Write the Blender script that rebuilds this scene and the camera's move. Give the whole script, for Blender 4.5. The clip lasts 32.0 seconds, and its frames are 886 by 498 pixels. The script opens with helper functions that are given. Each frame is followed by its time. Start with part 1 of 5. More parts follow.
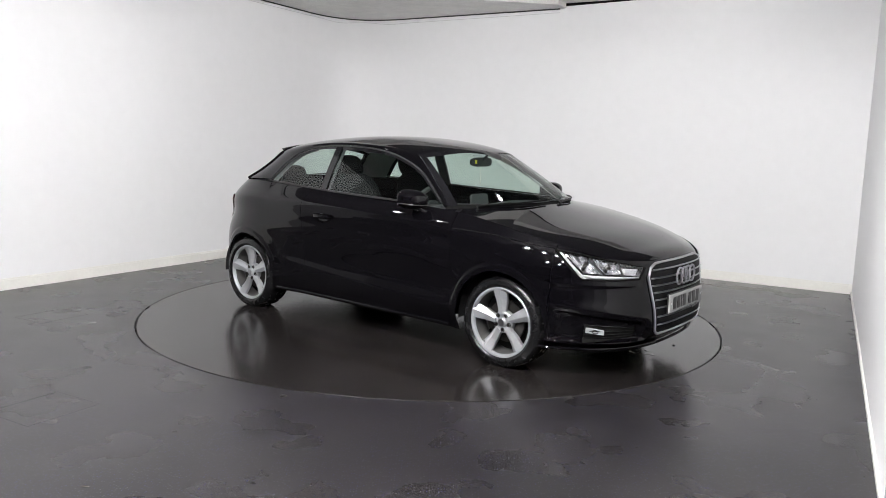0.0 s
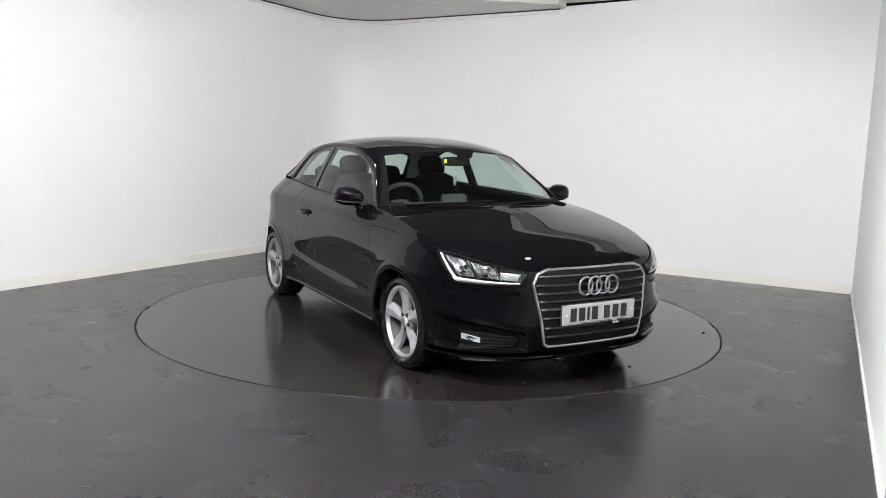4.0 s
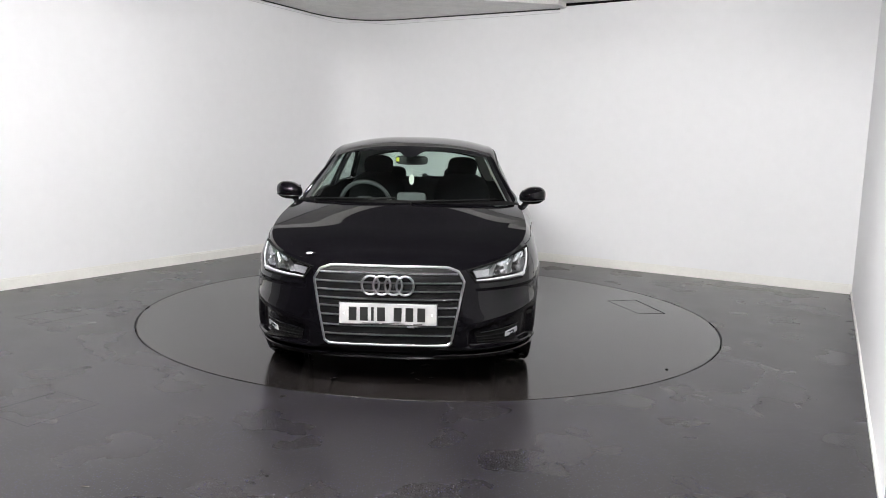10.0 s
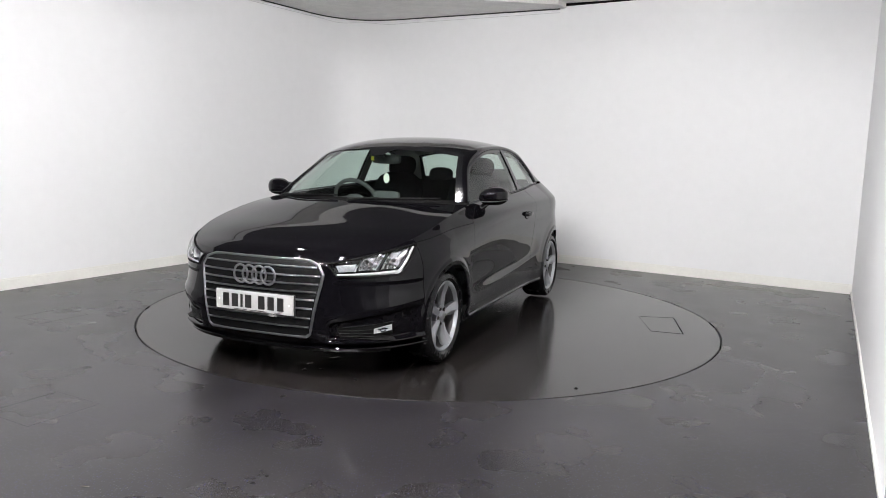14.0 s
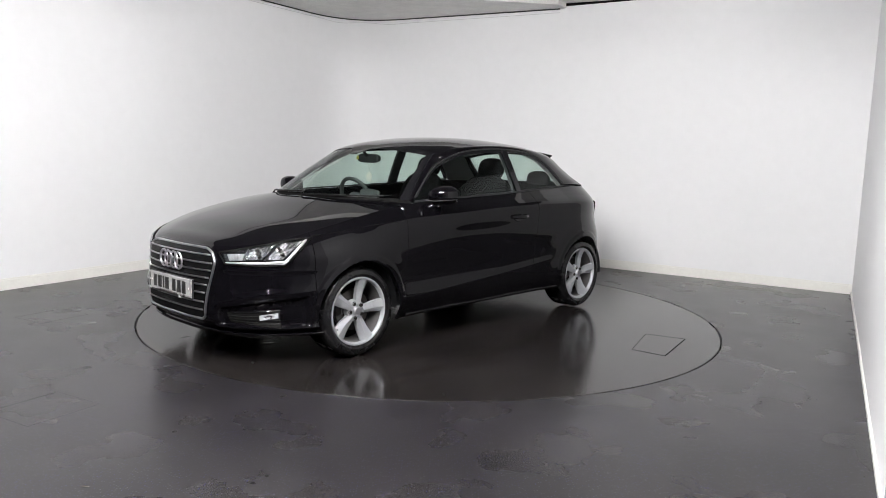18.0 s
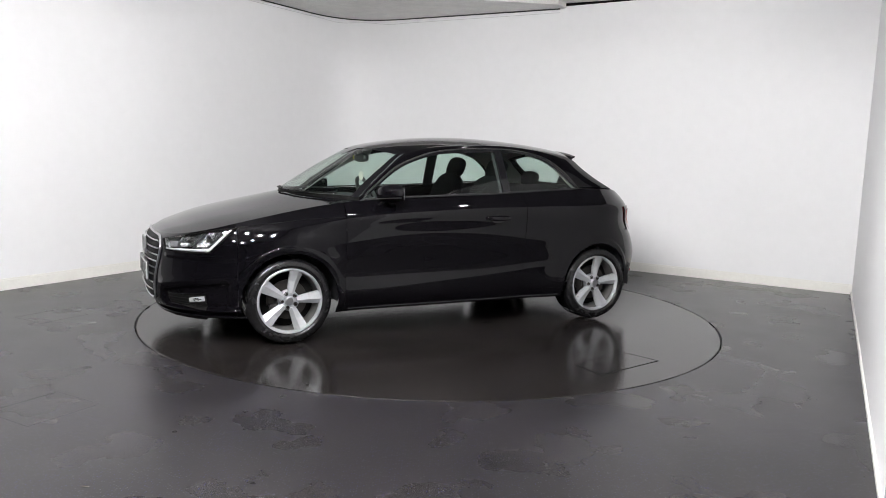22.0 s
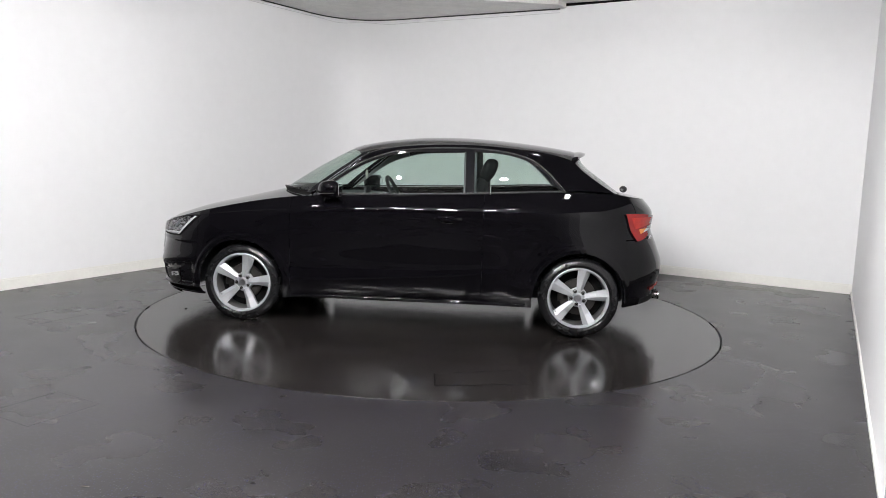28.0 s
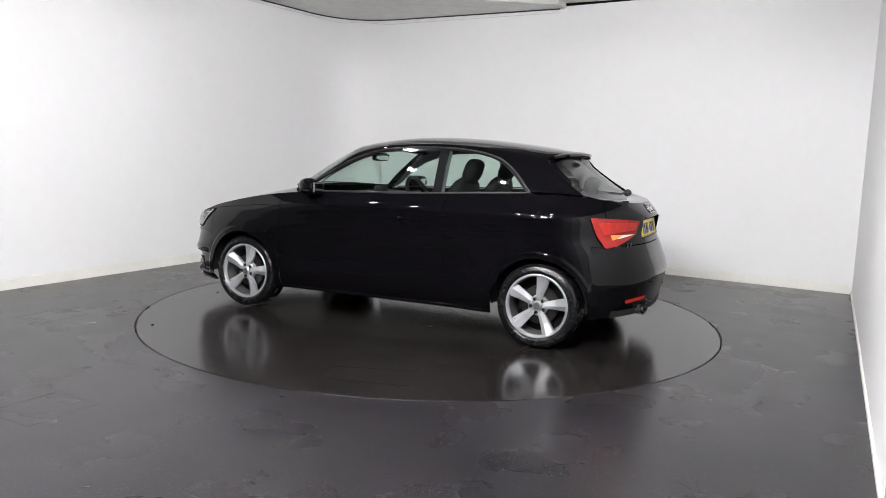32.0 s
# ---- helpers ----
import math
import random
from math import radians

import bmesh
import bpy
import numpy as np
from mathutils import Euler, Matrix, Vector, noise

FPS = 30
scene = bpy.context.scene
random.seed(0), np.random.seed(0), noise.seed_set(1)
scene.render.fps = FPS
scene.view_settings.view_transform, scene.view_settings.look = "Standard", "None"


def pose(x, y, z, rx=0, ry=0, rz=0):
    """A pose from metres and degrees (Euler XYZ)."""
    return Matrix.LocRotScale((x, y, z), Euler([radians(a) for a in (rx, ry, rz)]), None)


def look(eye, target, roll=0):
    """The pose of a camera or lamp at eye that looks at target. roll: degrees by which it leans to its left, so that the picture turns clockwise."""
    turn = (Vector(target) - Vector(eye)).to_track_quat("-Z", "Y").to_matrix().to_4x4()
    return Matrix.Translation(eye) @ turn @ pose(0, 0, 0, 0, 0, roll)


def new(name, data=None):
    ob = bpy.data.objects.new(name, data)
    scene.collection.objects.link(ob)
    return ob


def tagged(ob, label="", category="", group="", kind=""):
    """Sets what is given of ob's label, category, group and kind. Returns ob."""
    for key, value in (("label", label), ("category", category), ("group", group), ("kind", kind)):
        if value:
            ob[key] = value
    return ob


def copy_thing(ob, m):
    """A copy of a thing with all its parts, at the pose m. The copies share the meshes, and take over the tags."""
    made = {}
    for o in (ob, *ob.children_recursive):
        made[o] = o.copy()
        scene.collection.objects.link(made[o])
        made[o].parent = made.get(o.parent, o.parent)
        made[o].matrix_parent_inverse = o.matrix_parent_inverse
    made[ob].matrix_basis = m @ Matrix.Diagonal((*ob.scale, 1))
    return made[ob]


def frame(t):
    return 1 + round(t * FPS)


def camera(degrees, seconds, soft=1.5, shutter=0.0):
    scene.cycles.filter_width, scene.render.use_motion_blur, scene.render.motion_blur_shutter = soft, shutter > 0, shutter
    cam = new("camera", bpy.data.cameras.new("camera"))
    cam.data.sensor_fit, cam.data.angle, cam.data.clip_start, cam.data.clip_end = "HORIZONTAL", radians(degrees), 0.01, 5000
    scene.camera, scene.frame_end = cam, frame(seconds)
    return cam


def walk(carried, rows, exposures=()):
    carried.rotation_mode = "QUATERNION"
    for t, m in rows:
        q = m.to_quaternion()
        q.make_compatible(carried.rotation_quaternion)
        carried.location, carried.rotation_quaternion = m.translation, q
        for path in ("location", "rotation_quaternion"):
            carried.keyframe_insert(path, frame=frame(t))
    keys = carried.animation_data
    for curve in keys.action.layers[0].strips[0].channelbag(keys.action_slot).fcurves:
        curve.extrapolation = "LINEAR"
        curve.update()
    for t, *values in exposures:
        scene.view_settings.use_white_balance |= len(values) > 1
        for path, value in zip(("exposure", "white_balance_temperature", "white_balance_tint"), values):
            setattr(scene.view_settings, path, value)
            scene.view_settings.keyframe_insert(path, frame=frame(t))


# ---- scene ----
# ---------------- camera: it stands still on a tripod ----------------
EYE = Vector((0.0, -6.153, 1.341))
YAW, PITCH, ROLL = radians(0.910), radians(7.620), 1.81
AIM = EYE + Vector((math.sin(YAW) * math.cos(PITCH), math.cos(YAW) * math.cos(PITCH), -math.sin(PITCH)))
cam = camera(60.18, 32.0, soft=0.8)
walk(cam, [(0.0, look(EYE, AIM, ROLL)), (32.0, look(EYE, AIM, ROLL))])

# ---------------- the room's plan ----------------
CORNER = Vector((-1.197, 4.584, 0))          # where the long wall and the back wall would meet
ALONG = Vector((math.cos(radians(59.7)), math.sin(radians(59.7)), 0))     # long wall, towards the corner
ACROSS = Vector((math.cos(radians(-30.7)), math.sin(radians(-30.7)), 0))  # back wall, away from the corner
RIGHT = Vector((4.238, 1.354, 0))            # back wall meets the short wall
SIDE = Vector((math.cos(radians(-117.5)), math.sin(radians(-117.5)), 0))
CEIL = 2.975
ROUND = 0.85                                 # radius of the rounded corner
TABLE_R = 2.252
TABLE_X, TABLE_Y = 0.012, 0.020

# ---------------- light ----------------
world = bpy.data.worlds.new("world")
scene.world = world
world.use_nodes = True
world.node_tree.nodes["Background"].inputs[0].default_value = (0.9, 0.95, 1.0, 1)
world.node_tree.nodes["Background"].inputs[1].default_value = 0.0
scene.view_settings.exposure = 0.0
LAMP_POWER = 428.0


# ---------------- materials ----------------
def mat(name, base, rough=0.5, metal=0.0, vary=0.0, scale=8.0, bump=0.0, bscale=60.0, coat=0.0, spec=0.5, emit=0.0):
    """A surface with variation at two scales and a fine relief."""
    m = bpy.data.materials.new(name)
    m.use_nodes = True
    nt = m.node_tree
    n, l = nt.nodes, nt.links
    b = n["Principled BSDF"]
    b.inputs["Base Color"].default_value = (*base, 1)
    b.inputs["Roughness"].default_value = rough
    b.inputs["Metallic"].default_value = metal
    b.inputs["Specular IOR Level"].default_value = spec
    b.inputs["Coat Weight"].default_value = coat
    b.inputs["Coat Roughness"].default_value = 0.015
    if emit:
        b.inputs["Emission Color"].default_value = (*base, 1)
        b.inputs["Emission Strength"].default_value = emit
    if vary or bump:
        tc = n.new("ShaderNodeTexCoord")
    if vary:
        parts = []
        for sc in (scale, scale * 11):
            t = n.new("ShaderNodeTexNoise")
            t.inputs["Scale"].default_value = sc
            t.inputs["Detail"].default_value = 4
            l.new(tc.outputs["Object"], t.inputs["Vector"])
            parts.append(t)
        add = n.new("ShaderNodeMath")
        add.operation = "ADD"
        l.new(parts[0].outputs["Fac"], add.inputs[0])
        l.new(parts[1].outputs["Fac"], add.inputs[1])
        r = n.new("ShaderNodeMapRange")
        r.inputs["From Min"].default_value, r.inputs["From Max"].default_value = 0.6, 1.4
        r.inputs["To Min"].default_value, r.inputs["To Max"].default_value = 1 - vary, 1 + vary
        l.new(add.outputs[0], r.inputs["Value"])
        mix = n.new("ShaderNodeVectorMath")
        mix.operation = "SCALE"
        mix.inputs[0].default_value = base
        l.new(r.outputs[0], mix.inputs["Scale"])
        l.new(mix.outputs[0], b.inputs["Base Color"])
        rr = n.new("ShaderNodeMapRange")
        rr.inputs["From Min"].default_value, rr.inputs["From Max"].default_value = 0.3, 0.7
        rr.inputs["To Min"].default_value, rr.inputs["To Max"].default_value = rough * (1 - vary * 0.6), min(1, rough * (1 + vary * 0.6))
        l.new(parts[0].outputs["Fac"], rr.inputs["Value"])
        l.new(rr.outputs[0], b.inputs["Roughness"])
    if bump:
        t = n.new("ShaderNodeTexNoise")
        t.inputs["Scale"].default_value = bscale
        t.inputs["Detail"].default_value = 3
        l.new(tc.outputs["Object"], t.inputs["Vector"])
        bp = n.new("ShaderNodeBump")
        bp.inputs["Strength"].default_value = bump
        bp.inputs["Distance"].default_value = 0.01
        l.new(t.outputs["Fac"], bp.inputs["Height"])
        l.new(bp.outputs[0], b.inputs["Normal"])
    return m


def glass_mat(name, tint, rough=0.0, ior=1.45, strength=0.85):
    """A thin pane: tinted see-through with a mirror gloss at its surface."""
    m = bpy.data.materials.new(name)
    m.use_nodes = True
    n, l = m.node_tree.nodes, m.node_tree.links
    n.remove(n["Principled BSDF"])
    tr = n.new("ShaderNodeBsdfTransparent")
    tr.inputs[0].default_value = (*tint, 1)
    gl = n.new("ShaderNodeBsdfGlossy")
    gl.inputs["Roughness"].default_value = rough
    lw = n.new("ShaderNodeLayerWeight")
    lw.inputs["Blend"].default_value = 0.5
    pw = n.new("ShaderNodeMath")
    pw.operation = "POWER"
    pw.inputs[1].default_value = 5.0
    l.new(lw.outputs["Facing"], pw.inputs[0])
    fr = n.new("ShaderNodeMapRange")
    fr.inputs["To Min"].default_value, fr.inputs["To Max"].default_value = 0.07, strength
    l.new(pw.outputs[0], fr.inputs["Value"])
    mx = n.new("ShaderNodeMixShader")
    l.new(fr.outputs[0], mx.inputs[0])
    l.new(tr.outputs[0], mx.inputs[1])
    l.new(gl.outputs[0], mx.inputs[2])
    l.new(mx.outputs[0], n["Material Output"].inputs["Surface"])
    return m


def floor_mat(name, shade, rough, spec, fleck_share):
    """Dark safety vinyl with pale and blue flecks and scuffs."""
    m = bpy.data.materials.new(name)
    m.use_nodes = True
    n, l = m.node_tree.nodes, m.node_tree.links
    b = n["Principled BSDF"]
    tc = n.new("ShaderNodeTexCoord")

    def noise_tex(scale, detail=5.0):
        t = n.new("ShaderNodeTexNoise")
        t.inputs["Scale"].default_value, t.inputs["Detail"].default_value = scale, detail
        l.new(tc.outputs["Object"], t.inputs["Vector"])
        return t.outputs["Fac"]

    def ramp(src, a, c, lo, hi):
        r = n.new("ShaderNodeMapRange")
        r.inputs["From Min"].default_value, r.inputs["From Max"].default_value = a, c
        r.inputs["To Min"].default_value, r.inputs["To Max"].default_value = lo, hi
        l.new(src, r.inputs["Value"])
        return r.outputs[0]

    stain = ramp(noise_tex(1.6, 7.0), 0.3, 0.7, 0.68, 1.34)
    grain = ramp(noise_tex(420, 2), 0.3, 0.7, 0.8, 1.2)
    mul = n.new("ShaderNodeMath")
    mul.operation = "MULTIPLY"
    l.new(stain, mul.inputs[0])
    l.new(grain, mul.inputs[1])
    sc = n.new("ShaderNodeVectorMath")
    sc.operation = "SCALE"
    sc.inputs[0].default_value = shade
    l.new(mul.outputs[0], sc.inputs["Scale"])
    cell = n.new("ShaderNodeTexVoronoi")
    cell.voronoi_dimensions = "2D"
    cell.inputs["Scale"].default_value = 84
    l.new(tc.outputs["Object"], cell.inputs["Vector"])
    dot = ramp(cell.outputs["Distance"], 0.12, 0.30, 1.0, 0.0)
    sep = n.new("ShaderNodeSeparateColor")
    l.new(cell.outputs["Color"], sep.inputs[0])
    pick = ramp(sep.outputs[0], 1.0 - fleck_share, 1.0, 0.0, 1.0)
    fleck = n.new("ShaderNodeMath")
    fleck.operation = "MULTIPLY"
    l.new(dot, fleck.inputs[0])
    l.new(pick, fleck.inputs[1])
    hue = n.new("ShaderNodeMix")
    hue.data_type = "RGBA"
    hue.inputs[6].default_value, hue.inputs[7].default_value = (0.05, 0.05, 0.15, 1), (0.13, 0.13, 0.14, 1)
    l.new(ramp(sep.outputs[1], 0.55, 0.6, 0, 1), hue.inputs[0])
    mix = n.new("ShaderNodeMix")
    mix.data_type = "RGBA"
    l.new(fleck.outputs[0], mix.inputs[0])
    l.new(sc.outputs[0], mix.inputs[6])
    l.new(hue.outputs[2], mix.inputs[7])
    # pale dusty smears
    worn = n.new("ShaderNodeMix")
    worn.data_type = "RGBA"
    l.new(ramp(noise_tex(3.1, 7.0), 0.52, 0.78, 0.0, 0.35), worn.inputs[0])
    l.new(mix.outputs[2], worn.inputs[6])
    worn.inputs[7].default_value = (0.030, 0.028, 0.028, 1)
    l.new(worn.outputs[2], b.inputs["Base Color"])
    b.inputs["Specular IOR Level"].default_value = spec
    l.new(ramp(noise_tex(2.2), 0.3, 0.7, rough * 0.93, rough * 1.08), b.inputs["Roughness"])
    bp = n.new("ShaderNodeBump")
    bp.inputs["Strength"].default_value, bp.inputs["Distance"].default_value = 0.04, 0.004
    l.new(noise_tex(180, 2), bp.inputs["Height"])
    l.new(bp.outputs[0], b.inputs["Normal"])
    return m


M_WALL = mat("wall_paint", (0.77, 0.77, 0.78), 0.55, vary=0.02, scale=0.9, bump=0.05, bscale=35)
M_SKIRT = mat("cream_gloss_paint", (0.76, 0.75, 0.715), 0.35, vary=0.05, scale=3, bump=0.05)
M_CEIL = mat("ceiling_tile", (0.80, 0.79, 0.77), 0.8, vary=0.12, scale=6, bump=0.3, bscale=90)
M_DARK = mat("dark_unseen_wall", (0.022, 0.022, 0.023), 0.8, vary=0.2, scale=2)
M_GREY = mat("grey_reflection_step", (0.30, 0.30, 0.305), 0.7, vary=0.08, scale=1.5)
M_SLATE = mat("slate_reflection_step", (0.09, 0.09, 0.093), 0.7, vary=0.1, scale=1.5)
M_MESH = mat("matt_black_mesh", (0.004, 0.004, 0.0042), 0.5, vary=0.2, scale=60, spec=0.12)
M_SCUFF = mat("wall_scuff_grey", (0.55, 0.54, 0.53), 0.7, vary=0.2, scale=60)
M_ROOF = mat("dusty_grey_ceiling_paint", (0.14, 0.14, 0.143), 0.8, vary=0.2, scale=2)
M_SHADOW_STRIP = mat("dark_shadow_strip", (0.03, 0.03, 0.03), 0.6)
M_FLOOR = floor_mat("flecked_vinyl", (0.0136, 0.0122, 0.0128), 0.28, 0.34, 0.42)
M_TABLE = floor_mat("flecked_vinyl_worn", (0.0115, 0.0100, 0.0094), 0.16, 0.36, 0.10)
M_JOINT = mat("floor_joint", (0.0085, 0.008, 0.0085), 0.19)
M_WET = mat("wet_vinyl", (0.004, 0.004, 0.004), 0.06, spec=0.5)
M_GAP = mat("black_gap", (0.005, 0.005, 0.005), 0.7, spec=0.04)
M_PAINT = mat("black_pearl_paint", (0.0022, 0.0020, 0.0027), 0.025, vary=0.1, scale=300, spec=0.27)
M_TRIM = mat("black_plastic", (0.012, 0.012, 0.013), 0.42, vary=0.15, scale=40, bump=0.1, bscale=400)
M_GLOSSBLK = mat("gloss_black", (0.006, 0.006, 0.007), 0.08)
M_CHROME = mat("chrome", (0.78, 0.78, 0.80), 0.10, metal=1.0, vary=0.03, scale=30)
M_BRIGHT = mat("brushed_chrome", (0.50, 0.50, 0.52), 0.30, metal=1.0, vary=0.05, scale=60)
M_SATIN = mat("satin_metal", (0.42, 0.42, 0.44), 0.32, metal=1.0, vary=0.06, scale=50)
M_SLAT = mat("dark_satin_metal", (0.40, 0.40, 0.41), 0.30, metal=1.0, vary=0.06, scale=50)
M_PIPE = mat("sooty_steel", (0.16, 0.155, 0.15), 0.28, metal=1.0, vary=0.2, scale=40)
M_RIM = mat("silver_wheel_paint", (0.36, 0.37, 0.385), 0.38, metal=0.55, vary=0.05, scale=25, coat=0.15)
M_BARREL = mat("shaded_barrel", (0.085, 0.083, 0.082), 0.5, metal=0.4, vary=0.25, scale=12)
M_TYRE = mat("damp_tyre_rubber", (0.006, 0.006, 0.0065), 0.25, vary=0.3, scale=20, bump=0.12, bscale=150, spec=0.30)
M_DISC = mat("brake_steel", (0.045, 0.042, 0.040), 0.4, metal=0.9, vary=0.25, scale=20)
M_GLASS = glass_mat("green_tinted_glass", (0.76, 0.86, 0.81))
M_LENS = glass_mat("clear_lens", (0.92, 0.93, 0.94))
M_RED = mat("red_lens", (0.42, 0.020, 0.013), 0.08, vary=0.25, scale=22, spec=0.45)
M_REDDK = mat("dark_red_lens", (0.25, 0.008, 0.007), 0.07, vary=0.15, scale=14, spec=0.5)
M_AMBER = mat("amber_lens", (0.75, 0.22, 0.04), 0.12, coat=1.0)
M_CLEARW = mat("pale_lens", (0.62, 0.56, 0.54), 0.15, coat=1.0)
M_LAMPIN = mat("headlamp_reflector", (0.80, 0.80, 0.82), 0.24, metal=1.0, vary=0.05, scale=60)
M_SIGNAL = mat("fluted_signal_lens", (0.42, 0.42, 0.43), 0.22, metal=0.6, vary=0.1, scale=60)
M_GRILLE = mat("matt_black_grid", (0.006, 0.006, 0.006), 0.5, vary=0.2, scale=60, bump=0.3, bscale=300, spec=0.08)
M_LAMPDK = mat("headlamp_housing", (0.09, 0.09, 0.095), 0.25, metal=0.7, vary=0.2, scale=40)
M_DRL = mat("light_strip", (0.43, 0.43, 0.435), 0.2, vary=0.03, scale=30)
M_PLATE_W = mat("white_plate", (0.34, 0.34, 0.336), 0.25, vary=0.03, scale=40)
M_PLATE_Y = mat("yellow_plate", (0.88, 0.68, 0.07), 0.25, vary=0.03, scale=40)
M_INK = mat("black_ink", (0.01, 0.01, 0.01), 0.4)
M_SEAT = mat("charcoal_fabric", (0.009, 0.009, 0.010), 0.85, spec=0.05, vary=0.05, scale=12)
M_DASH = mat("dashboard_plastic", (0.045, 0.045, 0.048), 0.6, vary=0.15, scale=30, bump=0.15, bscale=600)
M_LINER = mat("pale_headliner", (0.32, 0.31, 0.30), 0.85, vary=0.06, scale=40)
M_YELLOW = mat("yellow_sticker", (0.75, 0.70, 0.05), 0.5)
M_PAPER = mat("printed_card", (0.62, 0.60, 0.54), 0.6, vary=0.1, scale=60)
M_LEAF = mat("dry_leaf", (0.07, 0.064, 0.055), 0.8, vary=0.2, scale=80)
M_LAMP = mat("lamp_diffuser", (1.0, 0.985, 0.985), 0.5, emit=LAMP_POWER * 1.1)
M_FLOOD = mat("flood_diffuser", (1.0, 0.985, 0.985), 0.5, emit=LAMP_POWER * 3.9)
M_CASE = mat("lamp_case", (0.55, 0.55, 0.55), 0.4)


# ---------------- mesh helpers ----------------
def part(name, bm, material, parent=None, label="", smooth=True, sharp=38):
    me = bpy.data.meshes.new(name)
    bm.normal_update()
    bm.to_mesh(me)
    bm.free()
    me.materials.append(material)
    if smooth:
        for poly in me.polygons:
            poly.use_smooth = True
        me.set_sharp_from_angle(angle=radians(sharp))
    ob = new(name, me)
    if parent:
        ob.parent = parent
    return tagged(ob, label)


def empty(name, label, category, group="", at=(0, 0, 0)):
    ob = new(name)
    ob.location = at
    ob.empty_display_size = 0.2
    return tagged(ob, label, category, group)


def box(bm, cx, cy, cz, sx, sy, sz, bevel=0.0, m=None):
    r = bmesh.ops.create_cube(bm, size=1)
    vs = r["verts"]
    bmesh.ops.scale(bm, vec=(sx, sy, sz), verts=vs)
    if bevel:
        es = list({e for v in vs for e in v.link_edges})
        out = bmesh.ops.bevel(bm, geom=es, offset=bevel, segments=2, affect="EDGES", profile=0.6)
        vs = list({v for v in out["verts"]} | {v for v in vs if v.is_valid})
    mm = Matrix.Translation((cx, cy, cz)) @ (m or Matrix())
    bmesh.ops.transform(bm, matrix=mm, verts=vs)
    return vs


def sheet(bm, nu, nv, f, close=False, flip=False):
    """A grid of (nu+1) x (nv+1) places f(a, b), a and b from 0 to 1."""
    rows = [[bm.verts.new(f(i / nu, j / nv)) for j in range(nv + 1)] for i in range(nu + 1)]
    for i in range(nu):
        for j in range(nv):
            q = (rows[i][j], rows[i + 1][j], rows[i + 1][j + 1], rows[i][j + 1])
            bm.faces.new(q[::-1] if flip else q)
    return rows


def lathe(bm, prof, n=48, axis="y", arc=None):
    """Turn a profile of (radius, height) round an axis."""
    rings = []
    for k in range(n):
        a = 2 * math.pi * k / n
        ring = []
        for r, h in prof:
            p = {"y": (r * math.cos(a), h, r * math.sin(a)), "z": (r * math.cos(a), r * math.sin(a), h), "x": (h, r * math.cos(a), r * math.sin(a))}[axis]
            ring.append(bm.verts.new(p))
        rings.append(ring)
    for k in range(n):
        a, b = rings[k], rings[(k + 1) % n]
        for j in range(len(prof) - 1):
            bm.faces.new((a[j], b[j], b[j + 1], a[j + 1]))
    return rings


def tube(bm, pts, r, n=8, closed=False, flat=1.0):
    """A round rod along points."""
    pts = [Vector(p) for p in pts]
    m = len(pts)
    rings = []
    for i, p in enumerate(pts):
        a = pts[(i - 1) % m] if closed or i else pts[0]
        b = pts[(i + 1) % m] if closed or i < m - 1 else pts[-1]
        d = (b - a).normalized()
        up = Vector((0, 0, 1)) if abs(d.z) < 0.95 else Vector((1, 0, 0))
        s = d.cross(up).normalized()
        u = s.cross(d)
        rings.append([bm.verts.new(p + s * (r * math.cos(2 * math.pi * k / n)) + u * (r * flat * math.sin(2 * math.pi * k / n))) for k in range(n)])
    for i in range(m if closed else m - 1):
        a, b = rings[i], rings[(i + 1) % m]
        for k in range(n):
            bm.faces.new((a[k], a[(k + 1) % n], b[(k + 1) % n], b[k]))
    if not closed:
        bm.faces.new(rings[0][::-1])
        bm.faces.new(rings[-1])


def prism(bm, outline, z0, z1):
    """An upright prism over a plan outline."""
    lo = [bm.verts.new((x, y, z0)) for x, y in outline]
    hi = [bm.verts.new((x, y, z1)) for x, y in outline]
    n = len(lo)
    for i in range(n):
        bm.faces.new((lo[i], lo[(i + 1) % n], hi[(i + 1) % n], hi[i]))
    bm.faces.new(lo[::-1])
    bm.faces.new(hi)


def thicken(ob, t, offset=-1.0):
    md = ob.modifiers.new("thickness", "SOLIDIFY")
    md.thickness, md.offset = t, offset
    return ob


def smooth1(xs, ys):
    """A smooth function through (x, y), x rising."""
    xs, ys = np.array(xs, float), np.array(ys, float)
    d = np.gradient(ys, xs)

    def f(x):
        x = min(max(x, xs[0]), xs[-1])
        i = int(min(max(np.searchsorted(xs, x) - 1, 0), len(xs) - 2))
        h = xs[i + 1] - xs[i]
        t = (x - xs[i]) / h
        return float((2 * t**3 - 3 * t**2 + 1) * ys[i] + (t**3 - 2 * t**2 + t) * h * d[i] + (-2 * t**3 + 3 * t**2) * ys[i + 1] + (t**3 - t**2) * h * d[i + 1])
    return f


